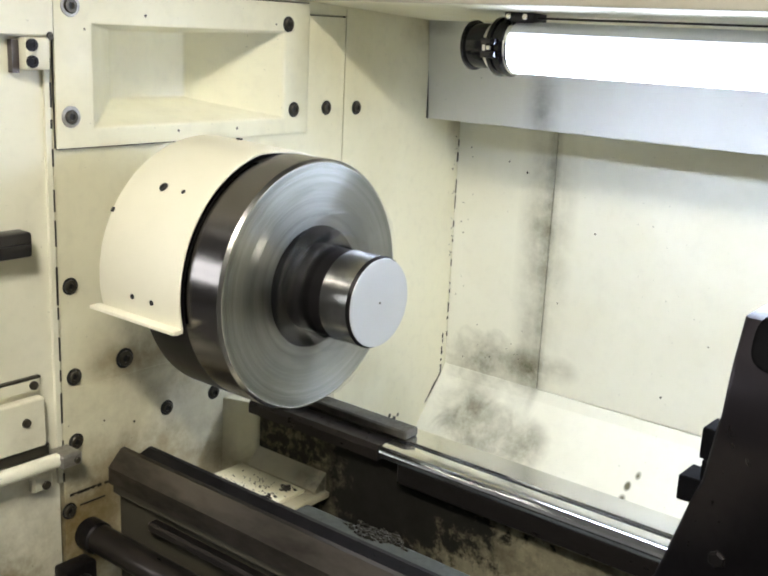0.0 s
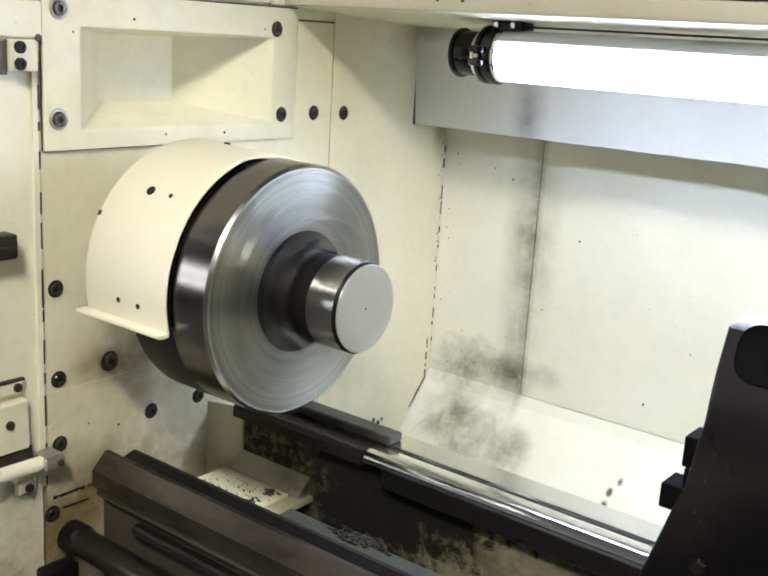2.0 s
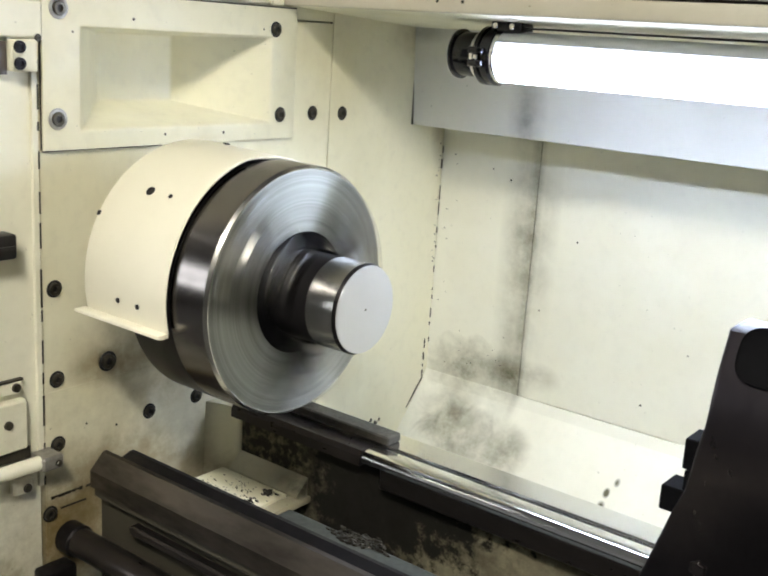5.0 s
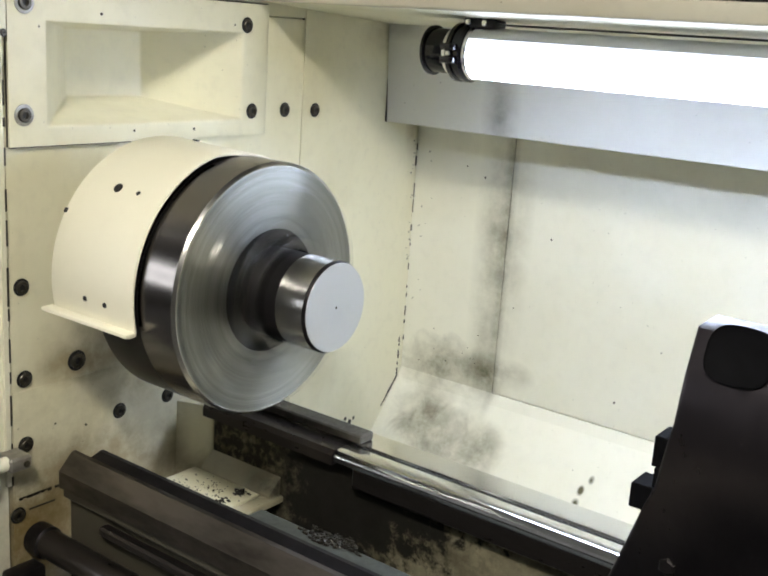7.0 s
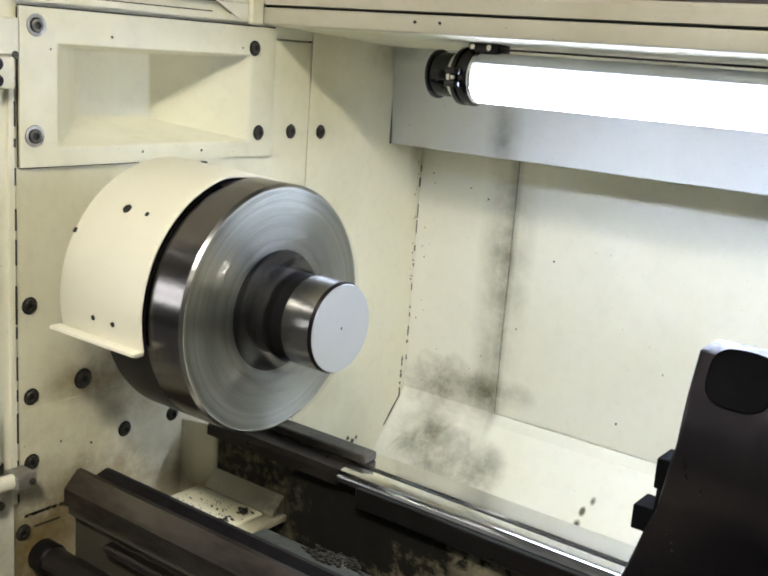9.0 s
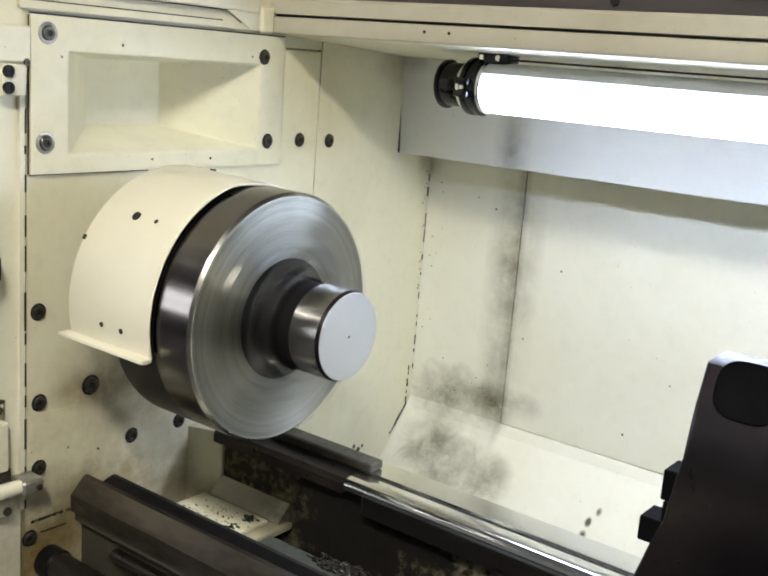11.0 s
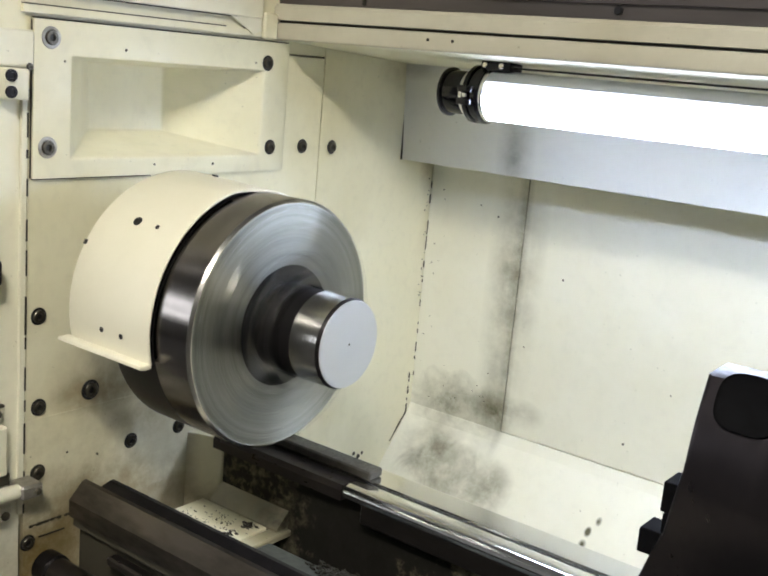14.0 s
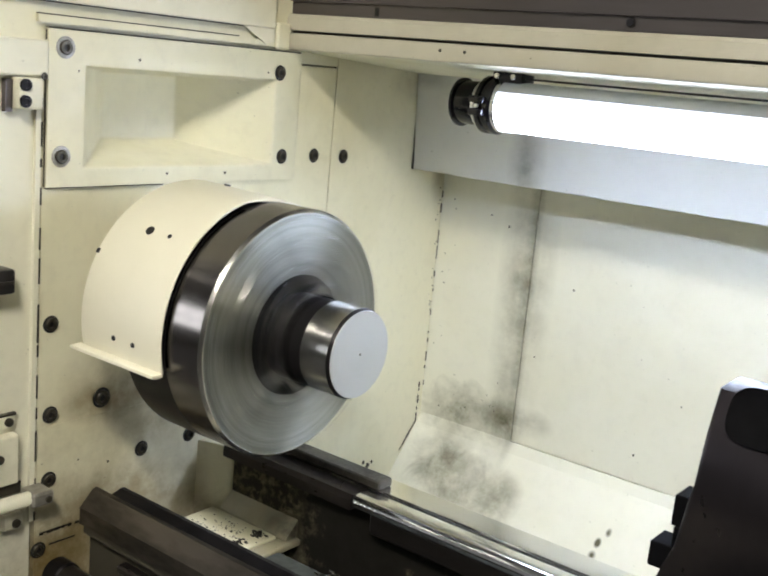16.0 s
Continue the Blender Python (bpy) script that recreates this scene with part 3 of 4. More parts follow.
def chuck_guard():
    g = empty("chuck_guard", pose(0, 0, 1.0), "cream sheet steel guard arched over the chuck", "guard")
    r, t, a0, a1 = 0.1600, 0.003, -38, 103
    prof = [(0.1005, r), (0.2415, r), (0.2430, r), (0.2440, r - 0.0015), (0.2430, r - t), (0.1005, r - t), (0.0975, r - 0.001)]
    bm = revolve(prof, 94, arc=(a0, a1), closed=True)
    for v in bm.verts:
        ang = math.degrees(math.atan2(-v.co.y, v.co.z))
        if ang < 14.5:
            k = 1 - 0.0052 * min(1.0, (14.5 - ang) / 14.0) * (v.co.x - 0.0975) / 0.147 / r
            v.co.y, v.co.z = v.co.y * k, v.co.z * k
    part("shell", bm, M_GUARD, g, smooth=True)
    # Added black sheet that paints the shade inside the guard.
    part("shade_liner", revolve([(0.101, r - t - 0.0004), (0.2425, r - t - 0.0004), (0.2425, r - t - 0.0014), (0.101, r - t - 0.0014)], 94, arc=(15, a1 - 1), closed=True), M_PIT, g, "black sheet painted as shade inside the guard", smooth=True)
    part("back_plate", revolve([(0.0965, r - 0.002), (0.0995, r - 0.002), (0.0995, 0.085), (0.0965, 0.085)], 72, arc=(-60, 103), closed=True), M_GUARD, g)
    y, z = -r * math.sin(radians(a1)), r * math.cos(radians(a1))
    bm = extrude([(y + 0.002, z + 0.001), (y - 0.013, z + 0.0005), (y - 0.0135, z - 0.0035), (y - 0.006, z - 0.005), (y + 0.002, z - 0.004)], "x", 0.0905, 0.2435, bevel=0.0008)
    part("lip", bm, M_GUARD, g, "folded lower lip", smooth=True)
    for px, ang, k in ((0.1635, 45.8, 0.9), (0.199, 46.2, 0.45), (0.1605, 94.5, 0.5), (0.1955, 94.7, 0.5)):
        m = pose(0, 0, 0, ang, 0, 0) @ Matrix.Translation((px, 0, r)) @ pose(0, 0, 0, 0, -90, 0) @ Matrix.Scale(k, 4)
        part("rivet" if k < 0.9 else "guard_bolt", revolve([(-0.001, 0.0068), (0.0016, 0.0062), (0.0016, 0.0034), (0.0004, 0.003), (0.0004, 0)], 16), M_SOCKET, g, "dark screw hole", True, at=m)
    for px, a in ((0.0985, 60.5), (0.141, -8.5)):
        part("clip", slab(px - 0.002, px + 0.004, -0.003, 0.003, r - 0.003, r + 0.0006, bevel=0.0003), M_SOCKET, g, "dark edge clip", at=pose(0, 0, 0, a, 0, 0))


chuck_guard()
tagged(part("spindle_nose", revolve([(0.0, 0.0), (0.0, 0.082), (0.078, 0.080), (0.085, 0.078), (0.1275, 0.078), (0.1275, 0)], 64), M_DARK, smooth=True, at=pose(0, 0, 1.0)), "dark oily spindle nose behind the chuck", "spindle")

# ---- chuck and workpiece ----
CHUCK_R, CHUCK_X, WORK_X, WORK_R = 0.1520, 0.300, 0.400, 0.0535


def lathe_chuck():
    c = empty("lathe_chuck", pose(CHUCK_X, 0, 1.0), "spinning three-jaw steel lathe chuck", "chuck")
    R = CHUCK_R
    prof = [(-0.122, 0), (-0.122, R - 0.004), (-0.118, R - 0.001), (-0.0045, R - 0.001), (-0.0012, R - 0.0035), (0, R - 0.0040),
            (0, 0.074), (-0.002, 0.072), (-0.002, 0.036), (-0.03, 0.034), (-0.03, 0)]
    part("body", revolve(prof, 128), M_CHUCK, c, smooth=True)
    part("back_rim", revolve([(-0.130, R - 0.0008), (-0.130, R), (-0.0580, R), (-0.0580, R - 0.0008)], 128), M_DARK, c, "blackened rear band", smooth=True)
    part("rim", revolve([(-0.0575, R - 0.0008), (-0.0570, R), (-0.0035, R)], 128), M_SIDE, c, "ground steel side", smooth=True)
    part("bevel", revolve([(-0.0034, R), (0.0002, R - 0.0032), (0.0002, R - 0.0044)], 128), M_BEVEL, c, "bright bevelled edge", smooth=True)
    # Flat black ring that paints the jaws' shade on the chuck face.
    part("shade_ring", revolve([(0.0006, 0.066), (-0.0005, 0.072), (0.0004, 0.074), (0.0004, 0.050)], 96), M_PIT, c, "black ring painted as shade round the bar")
    part("adapter_plate", revolve([(-0.172, 0.08), (-0.172, 0.100), (-0.132, 0.100), (-0.132, R - 0.003), (-0.1225, R - 0.003)], 128), M_DARK, c, "dark adapter plate", smooth=True)
    step = [(-0.002, 0.052), (0.040, 0.052), (0.040, 0.068), (0.029, 0.070), (0.029, 0.092), (0.019, 0.094), (0.019, 0.122), (0.010, 0.126), (0.010, 0.1445), (-0.002, 0.1445)]
    bm = extrude([(x, r) for x, r in step], "y", -0.022, 0.022, bevel=0.0012)
    jaw = mesh_of(bm, "jaw", M_JAW, True)
    slot = mesh_of(slab(-0.0015, 0.0012, -0.0255, 0.0255, 0.040, 0.1450), "jaw_slot", M_DARK)
    cap = mesh_of(rod(0, 0.004, 0, 0, 0.006, 12, 0.001), "jaw_bolt", M_SCREW, True)
    for k in range(3):
        m = pose(0, 0, 0, 120 * k)
        for name, me, off in (("jaw", jaw, Matrix()), ("jaw_slot", slot, Matrix()), ("jaw_bolt", cap, Matrix.Translation((0.029, 0, 0.081))), ("jaw_bolt", cap, Matrix.Translation((0.019, 0, 0.109)))):
            o = new(name, me)
            o.parent = c
            o.matrix_basis = m @ off
    return c


def workpiece():
    w = empty("workpiece", pose(WORK_X, 0, 1.0), "round steel bar with a freshly faced end held in the jaws", "workpiece")
    bm = revolve([(-0.0445, WORK_R - 0.001), (-0.044, WORK_R), (-0.0050, WORK_R)], 96)
    part("turned_end", bm, M_WORK, w, "bright turned end", smooth=True)
    part("bar", revolve([(-0.128, 0), (-0.128, WORK_R - 0.001), (-0.0445, WORK_R - 0.001)], 96), M_SCALE, w, "black mill-scaled bar", smooth=True)
    part("chamfer", revolve([(-0.0050, WORK_R), (-0.0006, WORK_R - 0.0020)], 96), M_DARK, w, "dark chamfered edge", smooth=True)
    bm = revolve([(-0.0006, WORK_R - 0.0020), (0, WORK_R - 0.0024), (0, 0.0)], 96)
    lay = bm.loops.layers.uv.new("lay")
    su, cu = math.sin(radians(46)), math.cos(radians(46))
    for f in bm.faces:
        for lp in f.loops:
            y, z = lp.vert.co.y, lp.vert.co.z
            lp[lay].uv = (0.5 + 5 * (z * cu - y * su), 0.5 + 5 * (z * su + y * cu))
    part("end_face", bm, M_FACE, w, "pale freshly cut end")
    part("centre_mark", revolve([(0.0003, 0.0016), (0.0003, 0.0)], 12), M_SCREW, w, "small dark centre mark")
    return w


chuck = lathe_chuck()
work = workpiece()

# ---- bed ----
ZR, ZF = 0.760, 0.742


def bed():
    b = empty("lathe_bed", pose(0, 0, 0), "dark oily lathe bed with bright ground ways", "lathe bed")
    # rear way
    part("rear_web", slab(0.0560, 2.2, 0.150, 0.190, 0.40, ZR - 0.012, bevel=0.002), M_BEDPAINT, b, "stained painted web of the bed")
    part("rear_way", extrude([(0.166, ZR - 0.014), (0.215, ZR - 0.014), (0.215, ZR - 0.003), (0.212, ZR), (0.168, ZR), (0.166, ZR - 0.002)], "x", 0.06, 2.2), M_RAILBRIGHT, b, "flat ground way")
    part("way_gap", slab(0.06, 2.2, 0.158, 0.167, ZR - 0.02, ZR - 0.007), M_GROOVE, b, "black gap")
    arc = [(0.138 - 0.012 * math.sin(radians(a)), ZR - 0.0125 + 0.012 * math.cos(radians(a))) for a in range(0, 91, 10)]
    part("rear_strip", extrude([(0.160, ZR - 0.016), (0.160, ZR - 0.002), (0.156, ZR - 0.0005)] + arc + [(0.126, ZR - 0.016)], "x", 0.31, 2.2), M_CHROME, b, "bright ground edge", smooth=True)
    part("rear_edge", extrude([(0.128, ZR - 0.024), (0.165, ZR - 0.024), (0.165, ZR - 0.003), (0.133, ZR - 0.003), (0.128, ZR - 0.010)], "x", 0.0560, 0.305), M_ROD, b)
    part("rear_face", slab(0.34, 2.2, 0.1275, 0.152, ZR - 0.045, ZR - 0.0165, bevel=0.002), M_ROD, b)
    # front way
    part("front_way", extrude([(-0.113, ZF - 0.045), (-0.113, ZF - 0.022), (-0.093, ZF - 0.001), (-0.087, ZF), (-0.080, ZF - 0.012), (-0.080, ZF - 0.045)], "x", 0.042, 2.2), M_RAIL, b, "oily vee way")
    part("front_ridge", extrude([(-0.0795, ZF - 0.045), (-0.0795, ZF - 0.022), (-0.050, ZF - 0.0115), (-0.044, ZF - 0.0115), (-0.036, ZF - 0.045)], "x", 0.045, 2.2), M_DARK, b, "dark flat way")
    part("front_web", extrude([(-0.095, 0.40), (-0.095, ZF - 0.07), (-0.106, ZF - 0.06), (-0.106, ZF - 0.0455), (-0.040, ZF - 0.0455), (-0.050, ZF - 0.06), (-0.050, 0.40)], "x", 0.042, 2.2), M_WEB, b)
    part("web_ledge", slab(0.12, 2.2, -0.112, -0.0951, 0.655, 0.668, bevel=0.003), M_ROD, b)
    # cross walls and floor between the webs
    part("valley_floor", slab(0.06, 2.2, -0.05, 0.150, 0.56, 0.585), M_VALLEY, b)
    part("inner_ledge", slab(0.268, 2.2, -0.035, 0.033, 0.660, 0.695, bevel=0.004, seg=2), M_VALLEY, b, "greasy grey iron ledge")
    part("cross_rib", slab(0.50, 0.54, 0.079, 0.1495, 0.5855, 0.640, bevel=0.006, seg=2), M_BEDPAINT, b)


bed()
tagged(part("headstock_foot", extrude([(0.0, 0.126), (0.010, 0.131), (0.052, 0.146), (0.0555, 0.149), (0.0555, 0.182), (0.0, 0.182)], "z", 0.56, 0.745, bevel=0.0015), M_WALL), "cream headstock foot beside the bed", "casting")
tray = tagged(part("chip_tray", slab(0.044, 0.178, 0.0, 0.1255, 0.642, 0.652, bevel=0.0015), M_WALL), "cream chip tray plate speckled with swarf", "tray")
part("cove", extrude([(0.1260, 0.640), (0.1260, 0.6535), (0.1495, 0.676), (0.1495, 0.640)], "x", 0.057, 0.196), M_COVE, tray, "grimy sloping edge")
tagged(part("tray_edge", slab(0.179, 0.205, 0.01, 0.149, 0.640, 0.650, bevel=0.002), M_COVE), "pale steel cross strip splashed with coolant", "strip")
tagged(part("telescopic_cover", slab(0.06, 0.325, 0.163, 0.192, ZR + 0.0005, ZR + 0.013, bevel=0.002), M_COVER), "dull grey-brown steel way cover lying on the rear way", "way cover")
tagged(part("round_bar", rod(0.21, 0.40, 0.112, 0.606, 0.021, 40, 0.004), M_DARK, smooth=True), "round black oily bar lying beside the bed web", "bar")


def feed_rods():
    s = empty("lead_screw", pose(0, 0, 0), "dark oily lead screw along the front of the bed", "lead screw")
    part("screw", rod(0.0, 2.2, -0.120, 0.613, 0.0195, 40, 0.004), M_ROD, s, smooth=True)
    part("collar", rod(0.0005, 0.03, -0.120, 0.613, 0.0225, 40, 0.003), M_DARK, s, smooth=True)
    f = empty("feed_rod", pose(0, 0, 0), "dark feed rod under the lead screw", "feed rod")
    part("rod", rod(0.0, 2.2, -0.150, 0.556, 0.016, 32, 0.003), M_ROD, f, smooth=True)
    part("bearing", slab(0.0, 0.03, -0.175, -0.125, 0.530, 0.585, bevel=0.005, seg=2), M_DARK, f, smooth=True)


feed_rods()

# ---- swarf ----


def swarf(name, n, zone, z, size, seed, label):
    rnd = random.Random(seed)
    bm = bmesh.new()
    (x0, x1), (y0, y1) = zone
    for _ in range(n):
        x, y = rnd.gauss((x0 + x1) / 2, (x1 - x0) / 4), rnd.gauss((y0 + y1) / 2, (y1 - y0) / 4)
        s = size * rnd.uniform(0.4, 1.3)
        a, c = rnd.uniform(0, 6.28), rnd.uniform(0.2, 0.6)
        pts = [(math.cos(a + k) * s * (1 if k % 2 else c), math.sin(a + k) * s * c) for k in range(5)]
        lo = [bm.verts.new((x + p, y + q, z)) for p, q in pts]
        hi = [bm.verts.new((x + p * 0.7, y + q * 0.7, z + s * rnd.uniform(0.2, 0.5))) for p, q in pts]
        bm.faces.new(hi)
        for k in range(5):
            bm.faces.new((lo[k], lo[(k + 1) % 5], hi[(k + 1) % 5], hi[k]))
    return tagged(part(name, bm, M_CHIP), label, "swarf", kind="stuff")


swarf("swarf", 110, ((0.06, 0.16), (0.03, 0.13)), 0.652, 0.0022, 3, "small dark steel chips scattered on the tray")
swarf("swarf", 40, ((0.146, 0.166), (0.096, 0.118)), 0.652, 0.0046, 4, "heap of dark steel chips at the tray corner")
swarf("swarf", 18, ((0.146, 0.168), (0.064, 0.084)), 0.652, 0.0042, 6, "small heap of dark steel chips on the tray")
swarf("swarf", 260, ((0.22, 0.50), (0.05, 0.145)), 0.5855, 0.009, 7, "black oily chips heaped along the bed web")
swarf("swarf", 200, ((0.36, 0.43), (0.015, 0.045)), 0.6955, 0.006, 5, "dark oily steel chips on the bed ledge")

def specks(name, spots, flat, label):
    """Dark flakes stuck to a wall: spots of two coordinates and a size; flat is the wall's axis and place."""
    bm = bmesh.new()
    rnd = random.Random(len(spots))
    for a, b, r in spots:
        ring = []
        for k in range(7):
            t, q = k / 7 * 6.283, r * rnd.uniform(0.6, 1.2)
            ring.append((a + q * math.cos(t), b + q * math.sin(t)))
        lo, hi = (flat[1], flat[1] + 0.0008) if flat[0] == "x" else (flat[1] - 0.0008, flat[1])
        extrude(ring, flat[0], lo, hi, bm)
    return tagged(part(name, bm, M_GROOVE), label, "dirt", kind="stuff")


rnd = random.Random(11)
specks("dirt_specks", [(0.154, 1.062, 0.0022), (0.115, 1.078, 0.0016), (0.299, 0.973, 0.0018), (0.451, 0.713, 0.0024), (0.521, 0.820, 0.0014), (0.238, 0.836, 0.0016)]
       + [(0.01 + abs(rnd.gauss(0, 0.02)), rnd.uniform(0.80, 1.10), rnd.uniform(0.0007, 0.0017)) for _ in range(10)]
       + [(rnd.uniform(0.03, 0.17), rnd.gauss(0.72, 0.025), rnd.uniform(0.0006, 0.0016)) for _ in range(11)], ("y", YB), "small dark specks of dirt on the back wall")
specks("dirt_specks", [(-0.015, 1.303, 0.0018), (0.221, 1.300, 0.0014), (0.145, 1.1535, 0.0022), (0.038, 1.1545, 0.0020), (-0.107, 1.284, 0.0013)], ("x", 0.006), "small dark specks on the pocket plate")
specks("dirt_specks", [(-0.041, 0.754, 0.002), (-0.09, 0.769, 0.0014), (0.553, 0.591, 0.006), (0.540, 0.601, 0.004), (0.565, 0.597, 0.004), (0.50, 0.585, 0.003)]
       + [(rnd.gauss(0.700, 0.004), rnd.uniform(0.86, 1.12), rnd.uniform(0.0006, 0.0016)) for _ in range(20)], ("x", 0.003), "small dark specks on the headstock wall")

# ---- work light ----


def work_light():
    y, z, r = 0.400, 1.284, 0.0355
    w = empty("work_light", pose(0, 0, 0), "glowing tubular machine lamp in black clamps", "work light")
    lens = revolve([(0.305, r), (1.25, r), (1.25, r - 0.002), (0.305, r - 0.002)], 36, arc=(88, 215), closed=True)
    part("tube", lens, M_TUBE, w, "white glowing tube", smooth=True, at=pose(0, y, z))
    edge = revolve([(0.305, r), (1.25, r), (1.25, r - 0.002), (0.305, r - 0.002)], 12, arc=(56, 87.8), closed=True)
    part("tube_edge", edge, M_TUBEEDGE, w, "dimmer upper edge of the tube", smooth=True, at=pose(0, y, z))
    back = revolve([(0.305, r), (1.25, r), (1.25, r - 0.002), (0.305, r - 0.002)], 36, arc=(215.5, 415.5), closed=True)
    part("reflector", back, M_REFLECT, w, "white reflector back", smooth=True, at=pose(0, y, z))
    part("tube_end", rod(1.2505, 1.28, y, z, r, 48, 0.002), M_BLACK, w, smooth=True)
    cap = [(0.232, 0), (0.232, r - 0.004), (0.234, r), (0.238, r), (0.239, r - 0.004), (0.262, r - 0.004), (0.268, r - 0.006), (0.268, 0)]
    part("end_cap", revolve(cap, 56), M_GLOSS, w, "glossy black end cap", smooth=True, at=pose(0, y, z))
    part("collar", rod(0.2675, 0.280, y, z, r - 0.002, 56, 0.003), M_CHROME, w, "bright steel collar", smooth=True)
    ring = [(0.2785, 0), (0.2785, r + 0.003), (0.281, r + 0.006), (0.287, r + 0.006), (0.2885, r + 0.003), (0.294, r + 0.003), (0.2955, r + 0.006), (0.302, r + 0.006), (0.305, r + 0.003), (0.305, 0)]
    part("clamp_ring", revolve(ring, 56), M_GLOSS, w, "black ribbed clamp", smooth=True, at=pose(0, y, z))
    part("band", rod(0.3052, 0.312, y, z, r + 0.003, 56, 0.002), M_CHROME, w, "bright clamp band", smooth=True)
    part("clamp_ear", slab(0.276, 0.300, y - r - 0.012, y - r - 0.004, z + 0.002, z + 0.012, bevel=0.0025, seg=2), M_GLOSS, w, smooth=True)
    part("clamp_ear", slab(0.276, 0.300, y - r - 0.012, y - r - 0.004, z - 0.016, z - 0.006, bevel=0.0025, seg=2), M_GLOSS, w, smooth=True)
    part("clamp_screw", slab(0.284, 0.292, y - r - 0.0105, y - r - 0.005, z - 0.006, z + 0.002, bevel=0.0015), M_CHROME, w, "bright clamp screw")
    part("bracket", slab(0.293, 0.343, y - 0.018, y + 0.018, z + r - 0.002, 1.3335, bevel=0.004, seg=2), M_BLACK, w, "black bracket", smooth=True)
    for x in (0.303, 0.330):
        part("bracket_bolt", rod(0, 0.004, 0, 0, 0.0045, 12, 0.001), M_CHROME, w, at=pose(x, y - 0.019, 1.326, 0, 0, -90))
    part("cable", rod(0.343, 1.25, y - 0.008, z + r + 0.005, 0.0015, 8, 0.0003), M_BLACK, w)


work_light()

# ---- turret ----


def tool_turret():
    t = empty("tool_turret", pose(0, 0, 0), "blackened steel tool turret standing before the bed", "turret")
    rows = [(0.700, 0.715, 0.020), (0.812, 0.767, -0.020), (0.885, 0.796, -0.054), (0.920, 0.811, -0.072), (0.950, 0.824, -0.088), (0.999, 0.838, -0.114), (1.023, 0.844, -0.121), (1.047, 0.845, -0.119), (1.066, 0.845, -0.114), (1.097, 0.843, -0.094), (1.099, 0.845, -0.085)]
    bm = bmesh.new()
    rings = [[bm.verts.new(p) for p in ((x, yf, z), (1.20, yf, z), (1.20, yf + 0.035, z), (x - 0.001, yf + 0.035, z))] for z, x, yf in ((z, x - 0.004, yf) for z, x, yf in rows)]
    for p, q in zip(rings, rings[1:]):
        for k in range(4):
            bm.faces.new((p[k], p[(k + 1) % 4], q[(k + 1) % 4], q[k]))
    bm.faces.new(rings[0])
    bm.faces.new(rings[-1])
    es = [e for e in bm.edges if abs(e.verts[0].co.z - e.verts[1].co.z) > 0.002]
    bmesh.ops.bevel(bm, geom=es, offset=0.004, segments=3, profile=0.5, affect="EDGES")
    part("body", bm, M_TURRET, t, smooth=True)
    # Black disc on the surface, coloured as the shade inside the tool pocket.
    bm = revolve([(-0.001, 0.0), (-0.001, 0.029), (0.0005, 0.0315), (0.001, 0.032), (-0.02, 0.033)], 48)
    for v in bm.verts:
        r = math.hypot(v.co.y, v.co.z)
        if r > 1e-5:
            k = 1.04 / ((abs(v.co.y) / r) ** 3 + (abs(v.co.z) / r) ** 3) ** (1 / 3)
            v.co.y, v.co.z = v.co.y * k, v.co.z * k
    part("pocket_shade", bm, M_PIT, t, "black disc painted as the shade in a round tool pocket", smooth=True,
         at=pose(0.8790, -0.1075, 1.0850, 0, 0, -90) @ pose(0, 0, 0, 0, -23, 0) @ Matrix.Diagonal((1, 0.78, 0.70, 1)))
    for x0, x1, z0, z1 in ((0.812, 0.846, 0.960, 0.988), (0.815, 0.84, 0.9405, 0.9595), (0.7965, 0.838, 0.917, 0.940)):
        part("clamp_wedge", slab(x0 - 0.004, min(x1, 0.835), -0.066, -0.035, z0, z1, bevel=0.001), M_PIT, t, "dark tool clamp block")
    for x, z in ((0.846, 0.893), (0.905, 0.90)):
        part("bolt", rod(0, 0.006, 0, 0, 0.008, 6, 0.002), M_DARK, t, at=pose(x, -0.098, z, 0, 0, -90))


tool_turret()
tagged(part("cross_slide", slab(0.80, 1.4, -0.15, 0.20, ZR + 0.001, 0.80, bevel=0.004), M_DARK), "dark cross slide riding on the bed ways", "slide")

# ---- the workshop round the machine ----


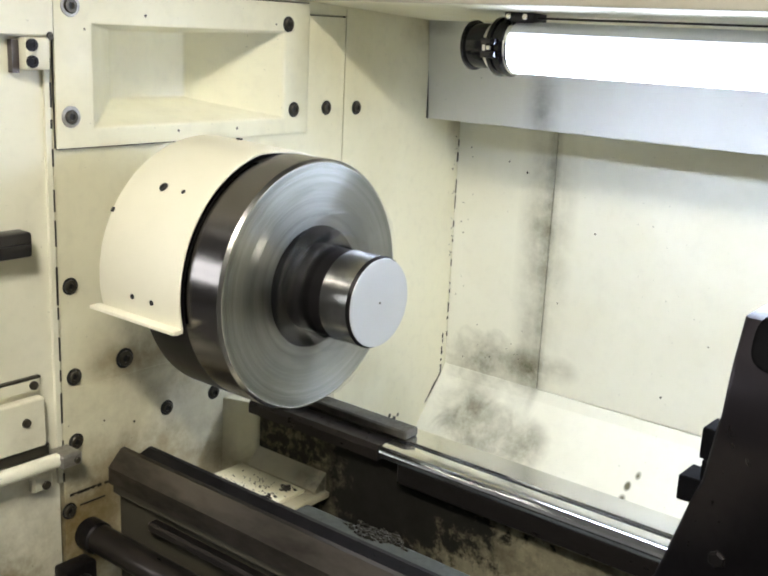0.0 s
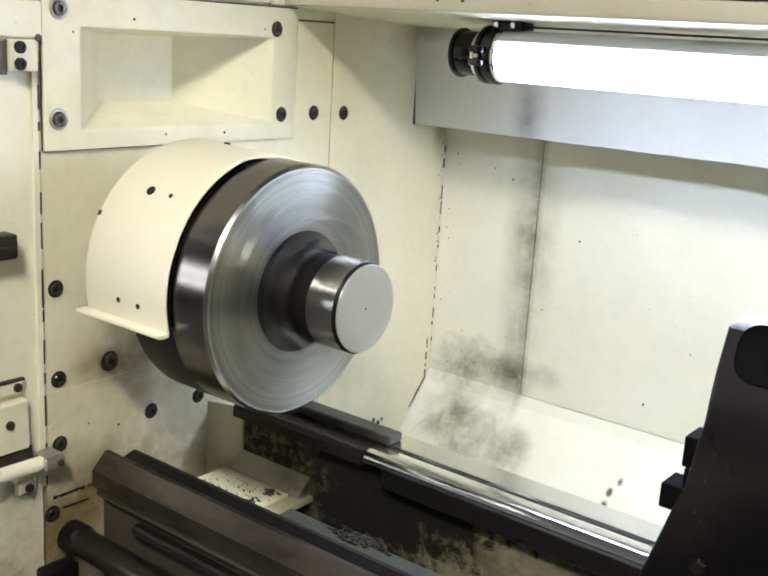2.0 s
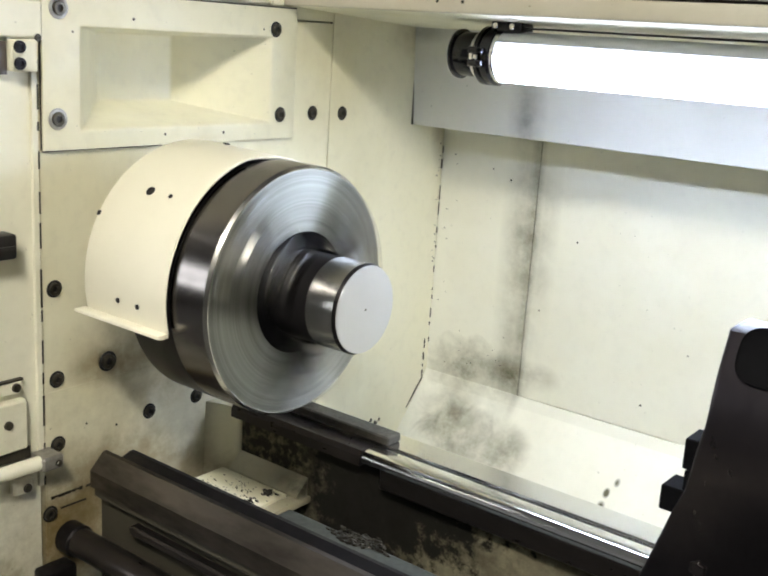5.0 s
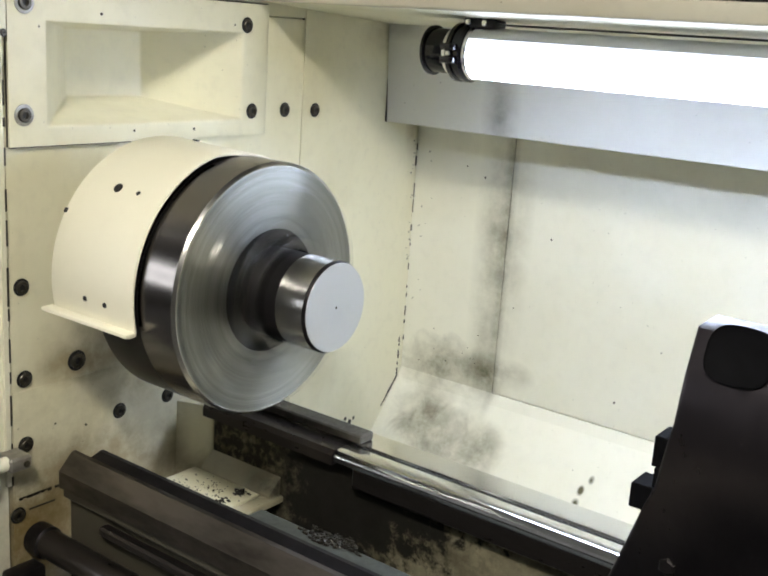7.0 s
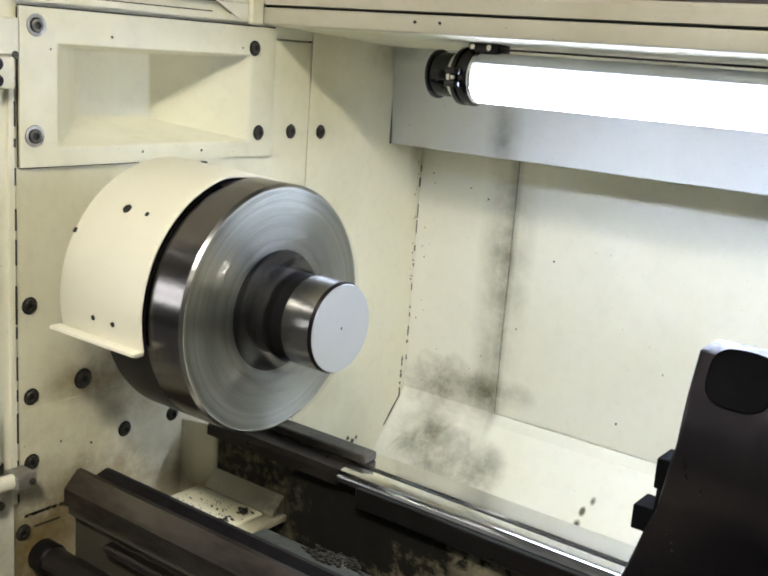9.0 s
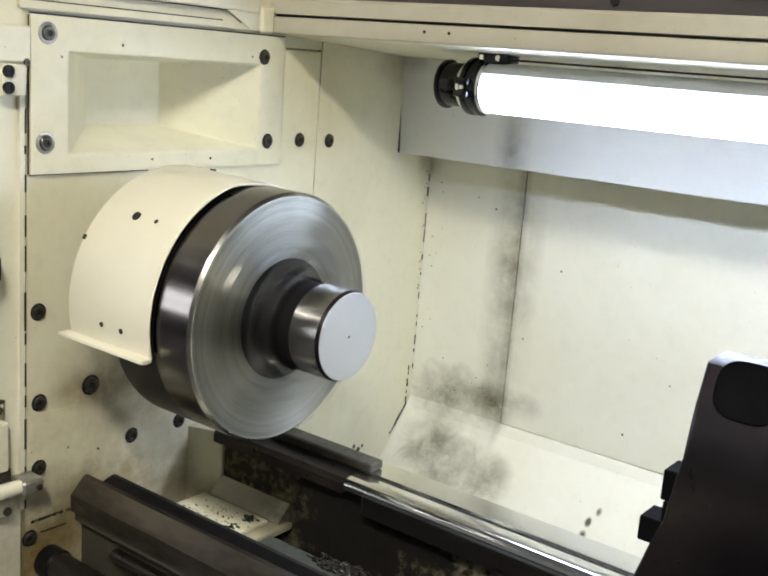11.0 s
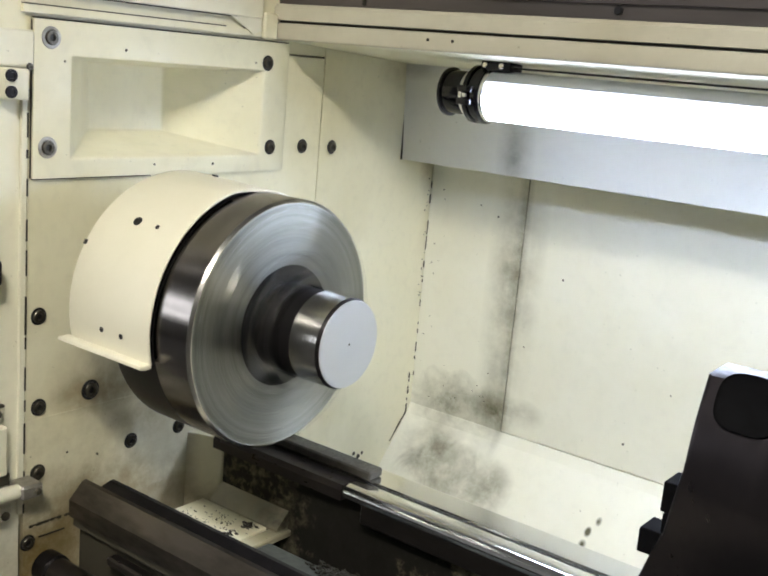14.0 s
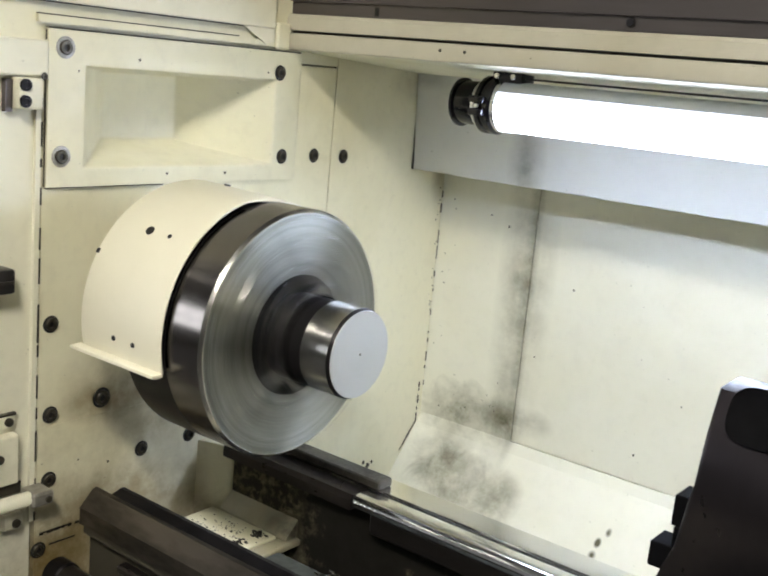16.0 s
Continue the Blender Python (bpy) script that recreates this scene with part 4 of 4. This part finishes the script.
def workshop():
    bm = bmesh.new()
    for a in ((-3.1, 4.1, -4.6, -4.5, 0, 3.4), (-3.1, 4.1, 2.5, 2.6, 0, 3.4), (4.0, 4.1, -4.5, 2.5, 0, 3.4)):
        box(bm, *a)
    tagged(part("wall_shop", bm, M_SHOPWALL), "pale grey workshop walls", "wall", **STRUCT)
    bm = bmesh.new()
    for a in ((-3.1, -3.0, -2.0, 2.5, 0, 3.4), (-3.1, -3.0, -4.5, -2.0, 0, 0.95), (-3.1, -3.0, -4.5, -2.0, 1.9, 3.4)):
        box(bm, *a)
    tagged(part("wall_window", bm, M_SHOPWALL), "pale grey workshop wall with the added window", "wall", **STRUCT)
    # Unseen window, added so its two panes reflect as stripes on the chuck.
    w = tagged(part("stripe_window", slab(-3.09, -3.02, -4.5, -2.0, 1.30, 1.45), M_SHOPWALL), "unseen window with a wide transom, added for stripes on the chuck", "window", **STRUCT)
    part("pane", slab(-3.085, -3.08, -4.5, -2.0, 0.95, 1.30), M_SKYPANE, w, "glowing pane of the added window")
    part("pane", slab(-3.085, -3.08, -4.5, -2.0, 1.45, 1.9), M_SKYPANE, w, "glowing pane of the added window")
    tagged(part("floor", slab(-3.1, 4.1, -4.6, 2.6, -0.1, 0), M_SHOPFLOOR), "grey concrete workshop floor", "floor", **STRUCT)
    tagged(part("ceiling", slab(-3.1, 4.1, -4.6, 2.6, 3.4, 3.5), M_SHOPWALL), "pale grey workshop ceiling", "ceiling", **STRUCT)
    # Unseen ceiling lights, added as weak fill round the machine.
    lamp = empty("fill_ceiling_light", pose(1.1, -1.8, 3.32), "unseen white workshop ceiling light added for fill", "ceiling light", "ceiling lights")
    part("diffuser", slab(-0.6, 0.6, -0.12, 0.12, -0.03, 0.02), M_SHOPLIGHT, lamp, "glowing diffuser")
    part("housing", slab(-0.62, 0.62, -0.14, 0.14, 0.0205, 0.079), M_SHOPWALL, lamp)
    hang = empty("pendant_light", pose(1.2, -1.39, 2.42), "white pendant lamp hanging in front of the machine", "pendant light")
    part("bulb", slab(-0.25, 0.25, -0.13, 0.13, -0.07, 0.0), M_PENDANT, hang, "glowing tube box")
    part("shade", slab(-0.27, 0.27, -0.15, 0.15, 0.0005, 0.03, bevel=0.004), M_SHOPWALL, hang)
    part("cord", slab(-0.004, 0.004, -0.004, 0.004, 0.0305, 0.979), M_BLACK, hang)
    copy_thing(lamp, pose(1.1, -3.4, 3.32))
    copy_thing(lamp, pose(-1.9, -2.6, 3.32))


workshop()
tagged(part("wall_right", slab(2.2, 2.25, -0.35, 0.77, 0.3, 1.6), M_WALL), "cream end wall of the machine", "wall", **STRUCT)
tagged(part("machine_base", slab(-0.6, 2.25, -0.35, 0.80, 0.0, 0.30), M_LEFT), "cream machine base cabinet", "machine base", **STRUCT)
tagged(part("roof", slab(-0.6, 2.25, 0.30, 0.80, 1.60, 1.63), M_LEFT), "cream machine roof sheet", "roof", **STRUCT)


# ---- what moves ----
def motions():
    """The spindle runs fast, slows down for a moment and picks up again."""
    # seconds, angle reached, degrees a frame there, and the turn within which the angle counts
    knots = [(0.0, 97, 80, 180), (0.5, 97, 80, 180), (1.0, 52, 80, 180), (1.5, 110, 80, 180), (2.0, 52, 80, 180), (2.5, 130, 66, 180),
             (3.0, 228, 26, 360), (3.5, 124, 14, 360), (4.0, 236, 8, 360), (6.5, 97, 80, 180)] + [(0.5 * k, 97, 80, 180) for k in range(14, 33)]
    angle = 97.0
    rows = [(0.0, angle)]
    for (t0, _, r0, _), (t1, goal, r1, turn) in zip(knots, knots[1:]):
        n = round((t1 - t0) * FPS)
        rates = [r0 + (r1 - r0) * (k + 0.5) / n for k in range(n)]
        miss = (goal - angle - sum(rates) + turn / 2) % turn - turn / 2
        for k, rate in enumerate(rates):
            angle += rate + miss / n
            rows.append((t0 + (k + 1) / FPS, angle))
    walk(chuck, [(t, pose(CHUCK_X, 0, 1.0, a)) for t, a in rows])
    walk(work, [(t, pose(WORK_X, 0, 1.0, a)) for t, a in rows])


motions()
